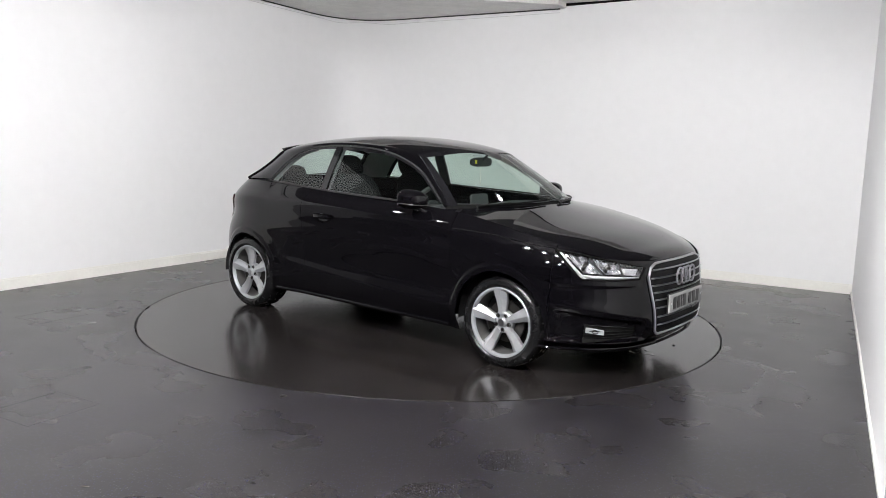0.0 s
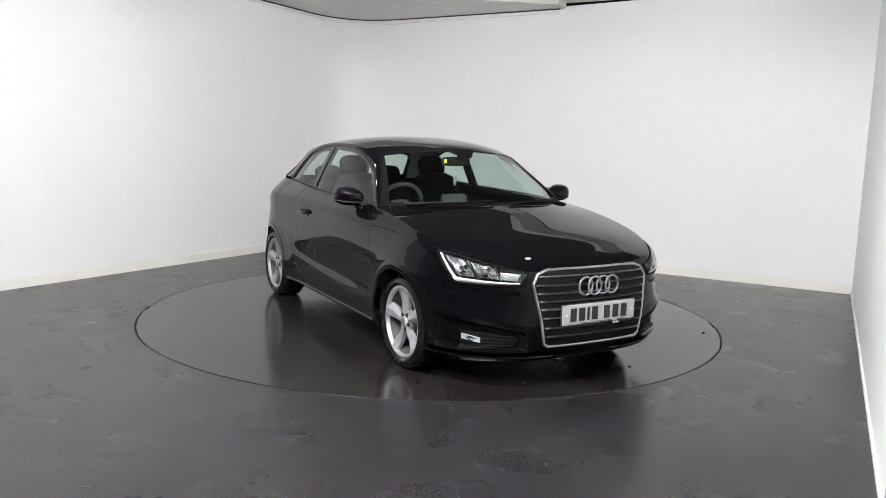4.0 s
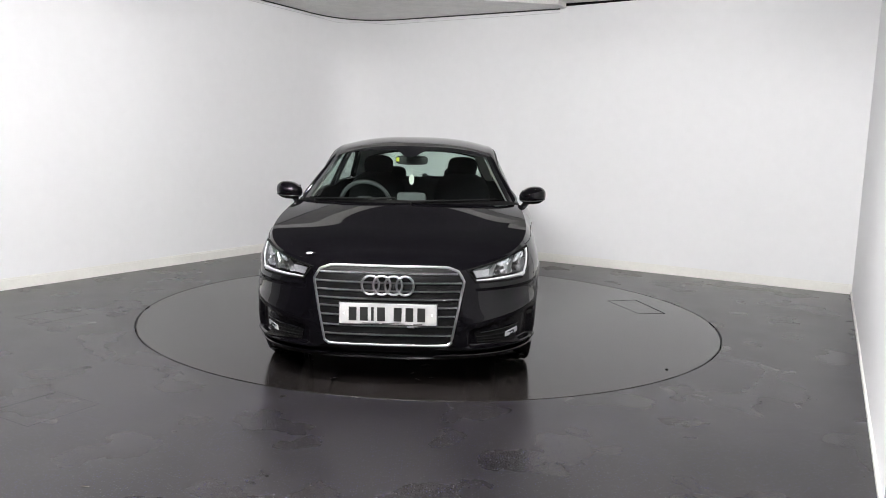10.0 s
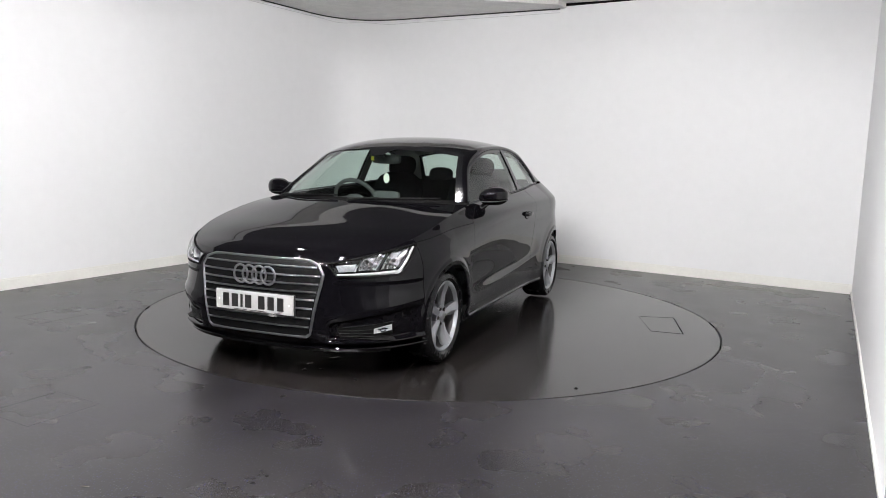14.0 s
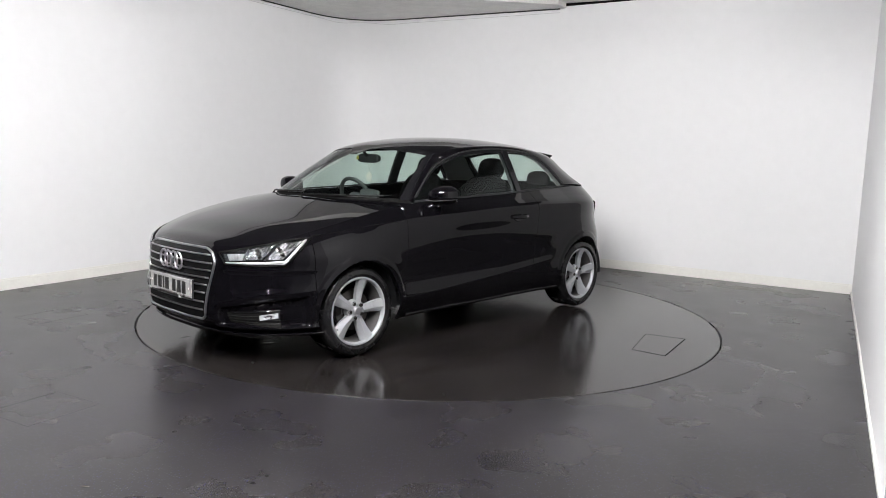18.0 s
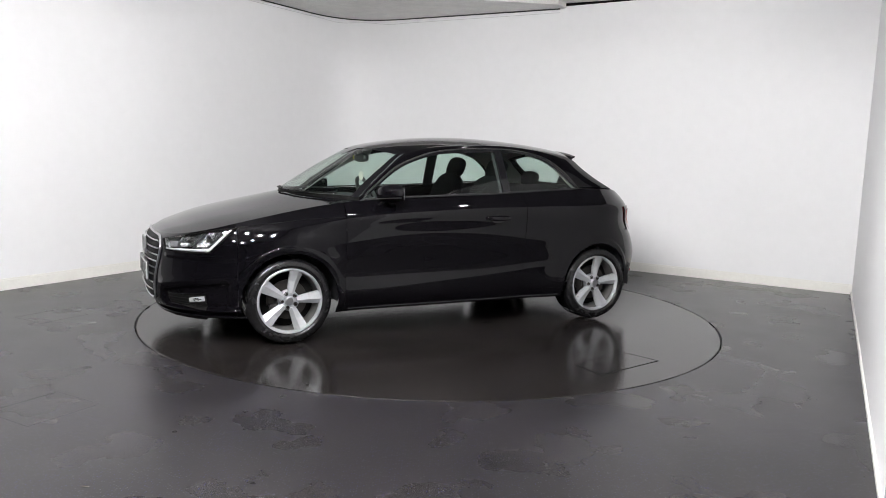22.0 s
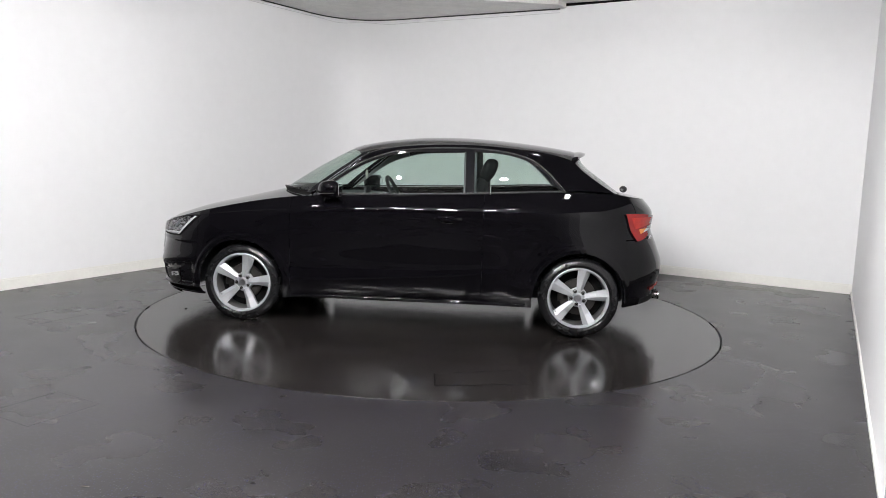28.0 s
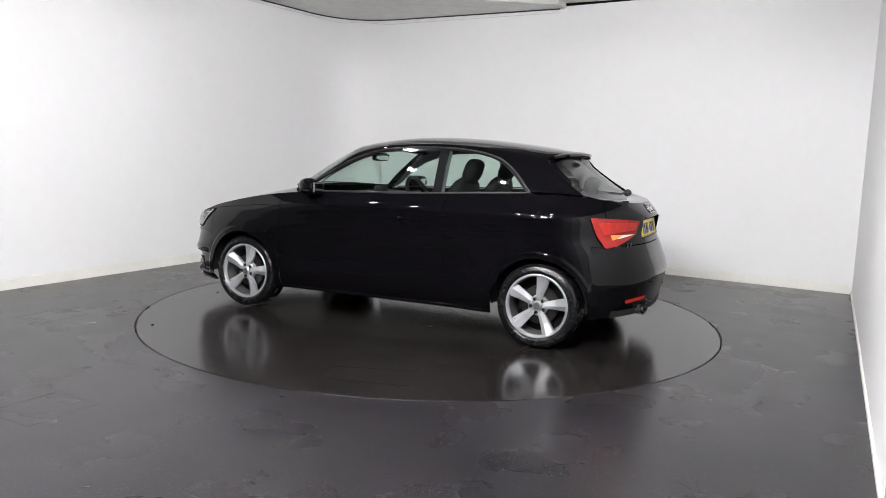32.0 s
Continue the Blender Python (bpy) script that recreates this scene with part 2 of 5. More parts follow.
def spline1(xs, ys):
    """A natural cubic spline through (x, y): no break in its curvature."""
    xs, ys = np.array(xs, float), np.array(ys, float)
    n = len(xs)
    h = np.diff(xs)
    a, r = np.eye(n), np.zeros(n)
    for i in range(1, n - 1):
        a[i, i - 1:i + 2] = h[i - 1], 2 * (h[i - 1] + h[i]), h[i]
        r[i] = 6 * ((ys[i + 1] - ys[i]) / h[i] - (ys[i] - ys[i - 1]) / h[i - 1])
    m = np.linalg.solve(a, r)

    def f(x):
        x = min(max(x, xs[0]), xs[-1])
        i = int(min(max(np.searchsorted(xs, x) - 1, 0), n - 2))
        p, q = xs[i + 1] - x, x - xs[i]
        return float((m[i] * p**3 + m[i + 1] * q**3) / (6 * h[i]) + (ys[i] / h[i] - m[i] * h[i] / 6) * p + (ys[i + 1] / h[i] - m[i + 1] * h[i] / 6) * q)
    return f


def smooth3(pts):
    """A smooth curve through places, by a parameter from 0 to 1 that counts the places evenly."""
    t = np.linspace(0, 1, len(pts))
    fs = [smooth1(t, [p[k] for p in pts]) for k in range(3)]
    return lambda s: Vector((fs[0](s), fs[1](s), fs[2](s)))


# ---------------- the room ----------------
def build_room():
    # plan of the wall's inner face: long wall, rounded corner, back wall
    a1 = CORNER - ALONG * 15.0
    a0 = CORNER - ALONG * 5.75
    path = [a0]
    steps = 14
    for k in range(steps + 1):
        t = k / steps
        p0, p1, p2 = CORNER - ALONG * ROUND, CORNER, CORNER + ACROSS * ROUND
        path.append(p0 * (1 - t) ** 2 + p1 * 2 * t * (1 - t) + p2 * t * t)
    path.append(RIGHT)
    end = RIGHT + SIDE * 10.6
    n_back = Vector((-SIDE.y, SIDE.x, 0))
    out_a = Vector((-ALONG.y, ALONG.x, 0))

    def strip(name, pts, thick, z0, z1, material, label="", inward=False):
        bm = bmesh.new()
        n = len(pts)
        offs = []
        for i in range(n):
            d = (pts[min(i + 1, n - 1)] - pts[max(i - 1, 0)]).normalized()
            offs.append(Vector((-d.y, d.x, 0)) * (thick if not inward else -thick))
        rows = []
        for p, o in zip(pts, offs):
            rows.append([bm.verts.new((p.x, p.y, z0)), bm.verts.new((p.x, p.y, z1)), bm.verts.new((p.x + o.x, p.y + o.y, z1)), bm.verts.new((p.x + o.x, p.y + o.y, z0))])
        for i in range(n - 1):
            for k in range(4):
                bm.faces.new((rows[i][k], rows[i + 1][k], rows[i + 1][(k + 1) % 4], rows[i][(k + 1) % 4]))
        bm.faces.new(rows[0])
        bm.faces.new(rows[-1][::-1])
        bmesh.ops.recalc_face_normals(bm, faces=bm.faces)
        ob = part(name, bm, material, None, label)
        return tagged(ob, label, "wall", "", "structure")

    strip("wall_long", path, 0.15, 0, CEIL + 0.3, M_WALL, "white painted studio wall with a rounded corner")
    mid = RIGHT + SIDE * 5.35
    strip("wall_short", [RIGHT, mid], 0.15, 0, CEIL + 0.3, M_WALL, "white painted side wall of the studio")
    # unseen walls: grey and slate steps added to fade reflections from white to dark
    r1, r2 = RIGHT + SIDE * 6.2, RIGHT + SIDE * 7.4
    l1, l2 = CORNER - ALONG * 7.0, CORNER - ALONG * 8.6
    strip("wall_short_grey", [mid, r1], 0.15, 0, CEIL + 0.3, M_GREY, "unseen grey wall added to soften reflections")
    strip("wall_short_slate", [r1, r2], 0.15, 0, CEIL + 0.3, M_SLATE, "unseen slate grey wall added to soften reflections")
    strip("wall_short_dark", [r2, end], 0.15, 0, CEIL + 0.3, M_DARK, "unseen dark wall added to close the studio")
    strip("wall_long_grey", [l1, a0], 0.15, 0, CEIL + 0.3, M_GREY, "unseen grey wall added to soften reflections")
    strip("wall_long_slate", [l2, l1], 0.15, 0, CEIL + 0.3, M_SLATE, "unseen slate grey wall added to soften reflections")
    strip("wall_long_dark", [a1, l2], 0.15, 0, CEIL + 0.3, M_DARK, "unseen dark wall added to close the studio")
    strip("wall_rear", [end, a1], 0.15, 0, CEIL + 0.3, M_DARK, "unseen dark wall added to close the studio")
    # skirting with a chamfered top
    ob = strip("baseboard", path, 0.018, 0, 0.085, M_SKIRT, "cream painted skirting board along the wall", inward=True)
    tagged(ob, category="skirting board")
    ob = strip("baseboard_top", path, 0.010, 0.0852, 0.10, M_SKIRT, "rounded cream top edge of the skirting", inward=True)
    tagged(ob, category="skirting board")
    inset = [RIGHT + SIDE * 0.02, mid]
    tagged(strip("baseboard_short", inset, 0.012, 0, 0.030, M_SKIRT, "low cream skirting along the side wall", inward=True), category="skirting board")

    # floor with a round hole for the turntable
    bm = bmesh.new()
    n = 128
    inner = [bm.verts.new((TABLE_X + (TABLE_R + 0.011) * math.cos(2 * math.pi * k / n), TABLE_Y + (TABLE_R + 0.011) * math.sin(2 * math.pi * k / n), 0)) for k in range(n)]
    outer = [bm.verts.new((22 * math.cos(2 * math.pi * k / n), 22 * math.sin(2 * math.pi * k / n), 0)) for k in range(n)]
    low = [bm.verts.new((v.co.x, v.co.y, -0.06)) for v in inner]
    pit = [bm.verts.new((v.co.x * 0.98, v.co.y * 0.98, -0.06)) for v in inner]
    for k in range(n):
        j = (k + 1) % n
        bm.faces.new((inner[k], outer[k], outer[j], inner[j]))
        bm.faces.new((low[k], inner[k], inner[j], low[j]))
    bmesh.ops.recalc_face_normals(bm, faces=bm.faces)
    for v in pit:
        bm.verts.remove(v)
    fl = part("floor", bm, M_FLOOR, None, smooth=False)
    tagged(fl, "dark grey flecked vinyl floor, glossy and scuffed", "floor", "", "structure")
    bm = bmesh.new()
    lathe(bm, [(TABLE_R + 0.10, -0.062), (TABLE_R - 0.10, -0.062)], 96, "z")
    bmesh.ops.translate(bm, vec=(TABLE_X, TABLE_Y, 0), verts=bm.verts)
    bmesh.ops.recalc_face_normals(bm, faces=bm.faces)
    tagged(part("turntable_pit", bm, M_GAP), "dark pit ring under the turntable's edge", "pit", "", "structure")

    # ceiling: one sheet with a dark shadow line above the wall
    bm = bmesh.new()
    c = [a1 - out_a * -0.2, CORNER + (ALONG - ACROSS) * 0.2, RIGHT + (ALONG + ACROSS) * 0.4, end + ACROSS * 0.4]
    prism(bm, [(v.x, v.y) for v in c], CEIL + 0.2, CEIL + 0.32)
    bmesh.ops.recalc_face_normals(bm, faces=bm.faces)
    tagged(part("ceiling", bm, M_ROOF, smooth=False), "dark painted ceiling over the studio", "ceiling", "", "structure")
    bm = bmesh.new()
    q0 = CORNER + (ALONG - ACROSS) * 0.1
    c = [q0 - ALONG * 2.6, q0, q0 + ACROSS * 3.22, q0 + ACROSS * 3.22 - ALONG * 0.35, q0 + ACROSS * 1.9 - ALONG * 1.35]
    prism(bm, [(v.x, v.y) for v in c], CEIL, CEIL + 0.19)
    bmesh.ops.recalc_face_normals(bm, faces=bm.faces)
    tagged(part("ceiling_soffit", bm, M_CEIL, smooth=False), "pale grey textured soffit in the rounded corner", "soffit", "", "structure")
    bm = bmesh.new()
    q1 = q0 + ACROSS * 3.225
    c = [q1, q1 + ACROSS * 1.9, q1 + ACROSS * 1.9 - ALONG * 0.7, q1 - ALONG * 0.7]
    prism(bm, [(v.x, v.y) for v in c], CEIL + 0.058, CEIL + 0.19)
    bmesh.ops.recalc_face_normals(bm, faces=bm.faces)
    tagged(part("ceiling_panel", bm, M_CEIL, smooth=False), "pale grey textured panel above the wall", "ceiling panel", "", "structure")
    bm = bmesh.new()
    w0, w1 = CORNER + ACROSS * 3.08 - ALONG * 0.003, CORNER + ACROSS * 4.3 - ALONG * 0.003
    vs = [bm.verts.new(p) for p in ((w0.x, w0.y, CEIL + 0.022), (w1.x, w1.y, CEIL + 0.046), (w1.x, w1.y, CEIL + 0.057), (w0.x, w0.y, CEIL + 0.057))]
    bm.faces.new(vs)
    ob = thicken(part("trim_gap", bm, M_GAP, smooth=False), 0.002)
    tagged(ob, "narrow dark gap between wall and ceiling", "trim", "", "structure")
    # scuffs on the white wall
    for along, z, w, h in ((4.05, 0.186, 0.006, 0.10), (4.38, 0.153, 0.004, 0.06), (4.26, 0.477, 0.05, 0.004), (3.2, 0.62, 0.004, 0.03)):
        bm = bmesh.new()
        p = CORNER + ACROSS * along
        box(bm, 0, 0, 0, w, 0.002, h, 0.0)
        bmesh.ops.transform(bm, matrix=pose(p.x, p.y, z, 0, 0, -30.7), verts=bm.verts)
        tagged(part("wall_scuff", bm, M_SCUFF, smooth=False), "faint grey scuff on the white wall", "scuff", "wall scuffs")
    # dark strip drawn as the shadow line along the wall's top; a cable below
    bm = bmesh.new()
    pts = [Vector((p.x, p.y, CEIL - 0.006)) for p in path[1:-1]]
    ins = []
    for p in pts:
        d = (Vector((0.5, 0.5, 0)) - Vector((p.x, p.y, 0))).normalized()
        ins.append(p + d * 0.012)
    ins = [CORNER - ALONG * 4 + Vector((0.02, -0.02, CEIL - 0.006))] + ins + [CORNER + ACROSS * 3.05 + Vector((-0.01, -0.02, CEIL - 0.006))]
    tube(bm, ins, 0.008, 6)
    tagged(part("trim_shadow_line", bm, M_SHADOW_STRIP), "thin dark strip drawn as the shadow line where wall meets ceiling", "trim", "", "structure")
    bm = bmesh.new()
    ins = [p + Vector((0.0, 0.0, -0.045 + 0.012 * math.sin(i * 0.8))) for i, p in enumerate(ins)]
    tube(bm, ins, 0.003, 6)
    tagged(part("ceiling_cable", bm, M_CASE), "thin grey cable clipped along the top of the wall", "cable")


def build_lamps():
    case_bm = bmesh.new()
    root = empty("ceiling_light", "slim white ceiling light with a bright diffuser", "ceiling light", "ceiling lights")
    box(case_bm, 0, 0, 0.03, 0.20, 0.14, 0.06, 0.006)
    part("case", case_bm, M_CASE, root)
    bm = bmesh.new()
    box(bm, 0, 0, -0.006, 0.10, 0.08, 0.008)
    part("diffuser", bm, M_LAMP, root, "glowing white diffuser", smooth=False)
    spots = [Vector(q) for q in ((-1.7, -0.1, 0), (1.2, -0.3, 0), (-1.9, -1.4, 0), (-0.9, -2.2, 0), (0.5, -2.3, 0))]
    for k, p in enumerate(spots):
        m = pose(p.x, p.y, CEIL + 0.14, 0, 0, 90 + math.degrees(math.atan2(p.y, p.x)))
        if k == 0:
            root.matrix_basis = m
        else:
            copy_thing(root, m)


def build_floods():
    root = empty("flood_light", "white flood light tilted towards the turntable", "flood light", "flood lights")
    bm = bmesh.new()
    box(bm, 0, 0, 0.03, 0.34, 0.22, 0.06, 0.008)
    part("case", bm, M_CASE, root)
    bm = bmesh.new()
    box(bm, 0, 0, -0.005, 0.14, 0.09, 0.008)
    part("diffuser", bm, M_FLOOD, root, "glowing white diffuser", smooth=False)
    bm = bmesh.new()
    tube(bm, [(0, 0.0, 0.05), (0, 0.0, 0.26)], 0.012, 8)
    part("bracket", bm, M_CASE, root)
    places = [(-1.7, -3.4), (-1.1, -3.8), (-0.5, -4.0), (0.1, -4.2), (-0.6, -5.1), (-1.8, -5.2), (-1.2, -5.9)]
    for k, (x, y) in enumerate(places):
        m = pose(x, y, CEIL - 0.02, 0, 0, math.degrees(math.atan2(2.5 - y, 0.7 - x)) - 90) @ pose(0, 0, 0, 50, 0, 0)
        if k == 0:
            root.matrix_basis = m
        else:
            copy_thing(root, m)


def build_floor_details():
    def hatch(name, corners, label, root=None, material=M_JOINT, w=0.0020):
        bm = bmesh.new()
        for i, (a, b) in enumerate(zip(corners, corners[1:])):
            a, b = Vector((*a, 0.0)), Vector((*b, 0.0))
            d = (b - a).normalized()
            s = Vector((-d.y, d.x, 0)) * w / 2
            vs = [bm.verts.new(p) for p in (a - s, b - s, b + s, a + s)]
            top = [bm.verts.new(v.co + Vector((0, 0, 0.0008))) for v in vs]
            for k in range(4):
                bm.faces.new((vs[k], vs[(k + 1) % 4], top[(k + 1) % 4], top[k]))
            bm.faces.new(top)
        bmesh.ops.recalc_face_normals(bm, faces=bm.faces)
        return part(name, bm, material, root, smooth=False)

    def plate(cx, cy, a, sx, sy, root_name):
        c, s = math.cos(radians(a)), math.sin(radians(a))
        q = [(cx + c * x - s * y, cy + s * x + c * y) for x, y in ((-sx, -sy), (sx, -sy), (sx, sy), (-sx, sy), (-sx, -sy))]
        ob = hatch(root_name, q, "")
        return tagged(ob, "square access hatch cut into the vinyl floor", "hatch", "floor hatches")

    plate(-2.81, -0.53, 60, 0.19, 0.16, "floor_hatch")
    plate(-1.89, -2.49, 60, 0.19, 0.17, "floor_hatch")
    bm = bmesh.new()
    sheet(bm, 4, 4, lambda a, b: Vector((-1.305 + 0.03 * (a - 0.5) + 0.006 * math.sin(5 * b), -3.34 + 0.012 * (b - 0.5), 0.002 + 0.004 * math.sin(3.1 * a) * math.sin(3.1 * b))))
    ob = thicken(part("dry_leaf", bm, M_LEAF), 0.001)
    tagged(ob, "small dry leaf lying on the vinyl floor", "leaf")


def build_turntable():
    root = empty("turntable", "round vinyl-topped car turntable set flush in the floor", "turntable")
    bm = bmesh.new()
    lathe(bm, [(0.0001, 0.0), (0.8, 0.0), (TABLE_R - 0.004, 0.0), (TABLE_R, -0.004), (TABLE_R, -0.06)], 160, "z")
    bmesh.ops.recalc_face_normals(bm, faces=bm.faces)
    part("deck", bm, M_TABLE, root, "dark grey flecked vinyl deck")
    bm = bmesh.new()
    # access hatch: joint lines of a plate in the deck
    q = [(-0.70, 1.575), (-0.21, 1.74), (-0.235, 1.975), (-0.79, 1.845), (-0.70, 1.575)]
    for a, b, w in zip(q, q[1:], (0.0016, 0.0060, 0.0075, 0.0016)):
        a, b = Vector((*a, 0.0)), Vector((*b, 0.0))
        d = (b - a).normalized()
        s = Vector((-d.y, d.x, 0)) * w / 2
        vs = [bm.verts.new(p) for p in (a - s, b - s, b + s, a + s)]
        top = [bm.verts.new(v.co + Vector((0, 0, 0.0012))) for v in vs]
        for k in range(4):
            bm.faces.new((vs[k], vs[(k + 1) % 4], top[(k + 1) % 4], top[k]))
        bm.faces.new(top)
    bmesh.ops.recalc_face_normals(bm, faces=bm.faces)
    part("hatch_joint", bm, M_GAP, root, "dark joint round an access hatch", smooth=False)
    for x, y in ((1.47, 1.556), (1.92, 0.375)):
        bm = bmesh.new()
        lathe(bm, [(0.0001, 0.006), (0.007, 0.005), (0.011, 0.001), (0.011, 0.0)], 14, "z")
        bmesh.ops.translate(bm, vec=(x, y, 0), verts=bm.verts)
        bmesh.ops.recalc_face_normals(bm, faces=bm.faces)
        part("deck_bolt", bm, M_GAP, root)
    # drips from the washed car
    rnd = random.Random(5)
    for x, y, r in ((1.60, 0.05, 0.045), (1.50, -0.07, 0.035), (1.90, 0.02, 0.030), (1.84, 0.10, 0.022), (1.78, -0.02, 0.028), (1.93, -0.46, 0.030), (-0.24, 0.51, 0.035)):
        bm = bmesh.new()
        ph = [rnd.uniform(0, 6.28) for _ in range(3)]
        rim = []
        for k in range(22):
            t = 2 * math.pi * k / 22
            f = r * (1 + 0.25 * math.sin(2 * t + ph[0]) + 0.15 * math.sin(3 * t + ph[1]) + 0.08 * math.sin(7 * t + ph[2]))
            rim.append((f * math.cos(t), 0.6 * f * math.sin(t)))
        top = bm.verts.new((x, y, 0.0016))
        ring = [bm.verts.new((x + 0.85 * a, y + 0.85 * b, 0.0013)) for a, b in rim]
        low = [bm.verts.new((x + a, y + b, 0.0003)) for a, b in rim]
        for k in range(22):
            bm.faces.new((top, ring[k], ring[(k + 1) % 22]))
            bm.faces.new((ring[k], low[k], low[(k + 1) % 22], ring[(k + 1) % 22]))
        bmesh.ops.recalc_face_normals(bm, faces=bm.faces)
        part("water_drip", bm, M_WET, root, "dark wet drip on the deck")
    return root


# ---------------- the car: its skin ----------------
# x forward from mid wheelbase, y to its left, z up
AXLE, HUB_Z, TYRE_R, ARCH_R = 1.2345, 0.288, 0.288, 0.326
X0F, X0R = 1.15, -1.0
# each feature line round the body: nose x, tail x, half widths (front, middle, rear), corner fullness (front, rear)
RINGS = [
    (1.985, -1.86, 0.815, 0.806, 0.815, 2.8, 2.8),
    (2.045, -1.885, 0.850, 0.834, 0.836, 2.8, 2.8),
    (2.056, -1.912, 0.856, 0.836, 0.842, 2.8, 2.8),
    (2.050, -1.868, 0.862, 0.847, 0.850, 2.6, 2.8),
    (2.040, -1.822, 0.860, 0.862, 0.861, 2.6, 2.5),
    (2.022, -1.826, 0.822, 0.864, 0.846, 2.8, 2.5),
    (1.990, -1.752, 0.780, 0.766, 0.712, 2.9, 2.7),
]
HEIGHTS = [
    smooth1((-1.85, -1.5, -0.85, 0.0, 0.85, 1.5, 2.0), (0.245, 0.215, 0.204, 0.198, 0.196, 0.185, 0.200)),
    smooth1((-1.90, -1.2, 0.0, 1.2, 1.6, 2.05), (0.36, 0.32, 0.30, 0.30, 0.28, 0.275)),
    smooth1((-1.95, -1.2, 0.0, 1.2, 1.6, 2.05), (0.50, 0.47, 0.46, 0.45, 0.43, 0.42)),
    smooth1((-1.95, -1.2, 0.0, 1.2, 1.6, 2.05), (0.64, 0.61, 0.60, 0.58, 0.55, 0.54)),
    smooth1((-1.90, -1.2, 0.0, 1.2, 1.6, 2.05), (0.77, 0.76, 0.74, 0.70, 0.65, 0.625)),
    spline1((-1.85, -1.2, -0.4, 0.45, 0.9, 1.3, 1.58, 1.8, 2.0), (0.89, 0.905, 0.89, 0.875, 0.850, 0.79, 0.735, 0.70, 0.675)),
    spline1((-1.75, -1.5, -1.15, -0.4, 0.45, 0.75, 1.0, 1.3, 1.58, 1.8, 1.97), (0.985, 1.022, 1.030, 0.994, 0.964, 0.948, 0.92, 0.865, 0.80, 0.742, 0.705)),
]
NT = 600


def ring_table():
    table = []
    for (xf, xr, wf, wm, wr, nf, nr), h in zip(RINGS, HEIGHTS):
        side = smooth1((X0R, -0.4, 0.4, X0F), (wr, wm, wm, wf))
        rows = []
        for i in range(NT + 1):
            u = 3 * i / NT
            if u < 1:
                a = u * math.pi / 2
                x, y = X0F + (xf - X0F) * math.cos(a) ** (2 / nf), wf * math.sin(a) ** (2 / nf)
            elif u <= 2:
                x = X0F + (X0R - X0F) * (u - 1)
                y = side(x)
            else:
                a = (u - 2) * math.pi / 2
                x, y = X0R + (xr - X0R) * math.sin(a) ** (2 / nr), wr * max(0.0, math.cos(a)) ** (2 / nr)
            rows.append(Vector((x, y, h(x))))
        table.append(rows)
    return table


TABLE = ring_table()


def ease(x):
    x = min(max(x, 0.0), 1.0)
    return x * x * (3 - 2 * x)


def crease_z(x):
    return 0.908 - 0.0665 * max(0.0, x + 0.3) ** 1.5 if x < 0.9 else 0.821 - 0.13 * (x - 0.9)


def creases(x, y, z):
    """Pressed lines of the flank: a shoulder line, and a hollow over a flare low on the door."""
    d = 0.0
    f = ease((x + 1.5) / 0.3) * ease((1.45 - x) / 0.3)
    if f:
        d += f * 0.006 * max(0.0, 1 - abs(z - crease_z(x)) / 0.055)
    f = ease((x + 0.80) / 0.2) * ease((0.96 - x) / 0.14)
    if f and z < 0.66:
        zb = 0.455 - 0.140 * (x + 0.75) / 1.6
        zt = max(0.440, zb + 0.035)
        if z > zt:
            d -= f * 0.007 * ease((0.66 - z) / (0.66 - zt))
        elif z > zb:
            d -= f * 0.007 * (1 - ease((zt - z) / (zt - zb)))
        else:
            d -= f * 0.014 * (zb - z) / 0.15
    return d


def arch_lip(x, z):
    """A flat raised lip round the wheel openings."""
    d = 0.0
    for cx in (AXLE, -AXLE):
        r = math.hypot(x - cx, z - HUB_Z)
        if r < 0.47:
            d += 0.0065 * ease((0.372 - r) / 0.012) + 0.003 * ease((0.47 - r) / 0.09)
    return d


def front_sculpt(x, y, z):
    """How far the nose swells or hollows: side intakes, the ridge over them, the blade below."""
    a = abs(y)
    if x < 1.45 or z > 0.66:
        return 0.0
    shelf = 0.0055 * ease((a - 0.44) / 0.05) * ease((x - 1.50) / 0.2) * math.exp(-((z - 0.583) / 0.015) ** 2)
    if z > 0.56:
        return shelf
    top = 0.352 + 0.060 * (a - 0.48) / 0.30
    inside = ease((a - 0.425) / 0.05) * ease((0.822 - a) / 0.020) * ease((x - 1.60) / 0.05)
    d = -0.030 * inside * ease((top + 0.012 - z) / 0.022) * ease((z - 0.248) / 0.014)
    d += 0.009 * ease((a - 0.38) / 0.1) * math.exp(-((z - top - 0.045) / 0.028) ** 2) * ease((x - 1.5) / 0.2)
    d += 0.018 * ease((a - 0.36) / 0.06) * math.exp(-((z - 0.238) / 0.015) ** 2)
    return d + shelf


def plain_skin(u, v):
    s = abs(u)
    i = min(int(s / 3 * NT), NT - 1)
    f = s / 3 * NT - i
    k = min(max(v, 0.0), 1.0) * 6
    j = min(int(k), 5)
    t = k - j
    p = [TABLE[q][i].lerp(TABLE[q][i + 1], f) for q in (max(j - 1, 0), j, j + 1, min(j + 2, 6))]
    w = 0.5 * ((2 * p[1]) + (p[2] - p[0]) * t + (2 * p[0] - 5 * p[1] + 4 * p[2] - p[3]) * t * t + (3 * p[1] - p[0] - 3 * p[2] + p[3]) * t**3)
    return w


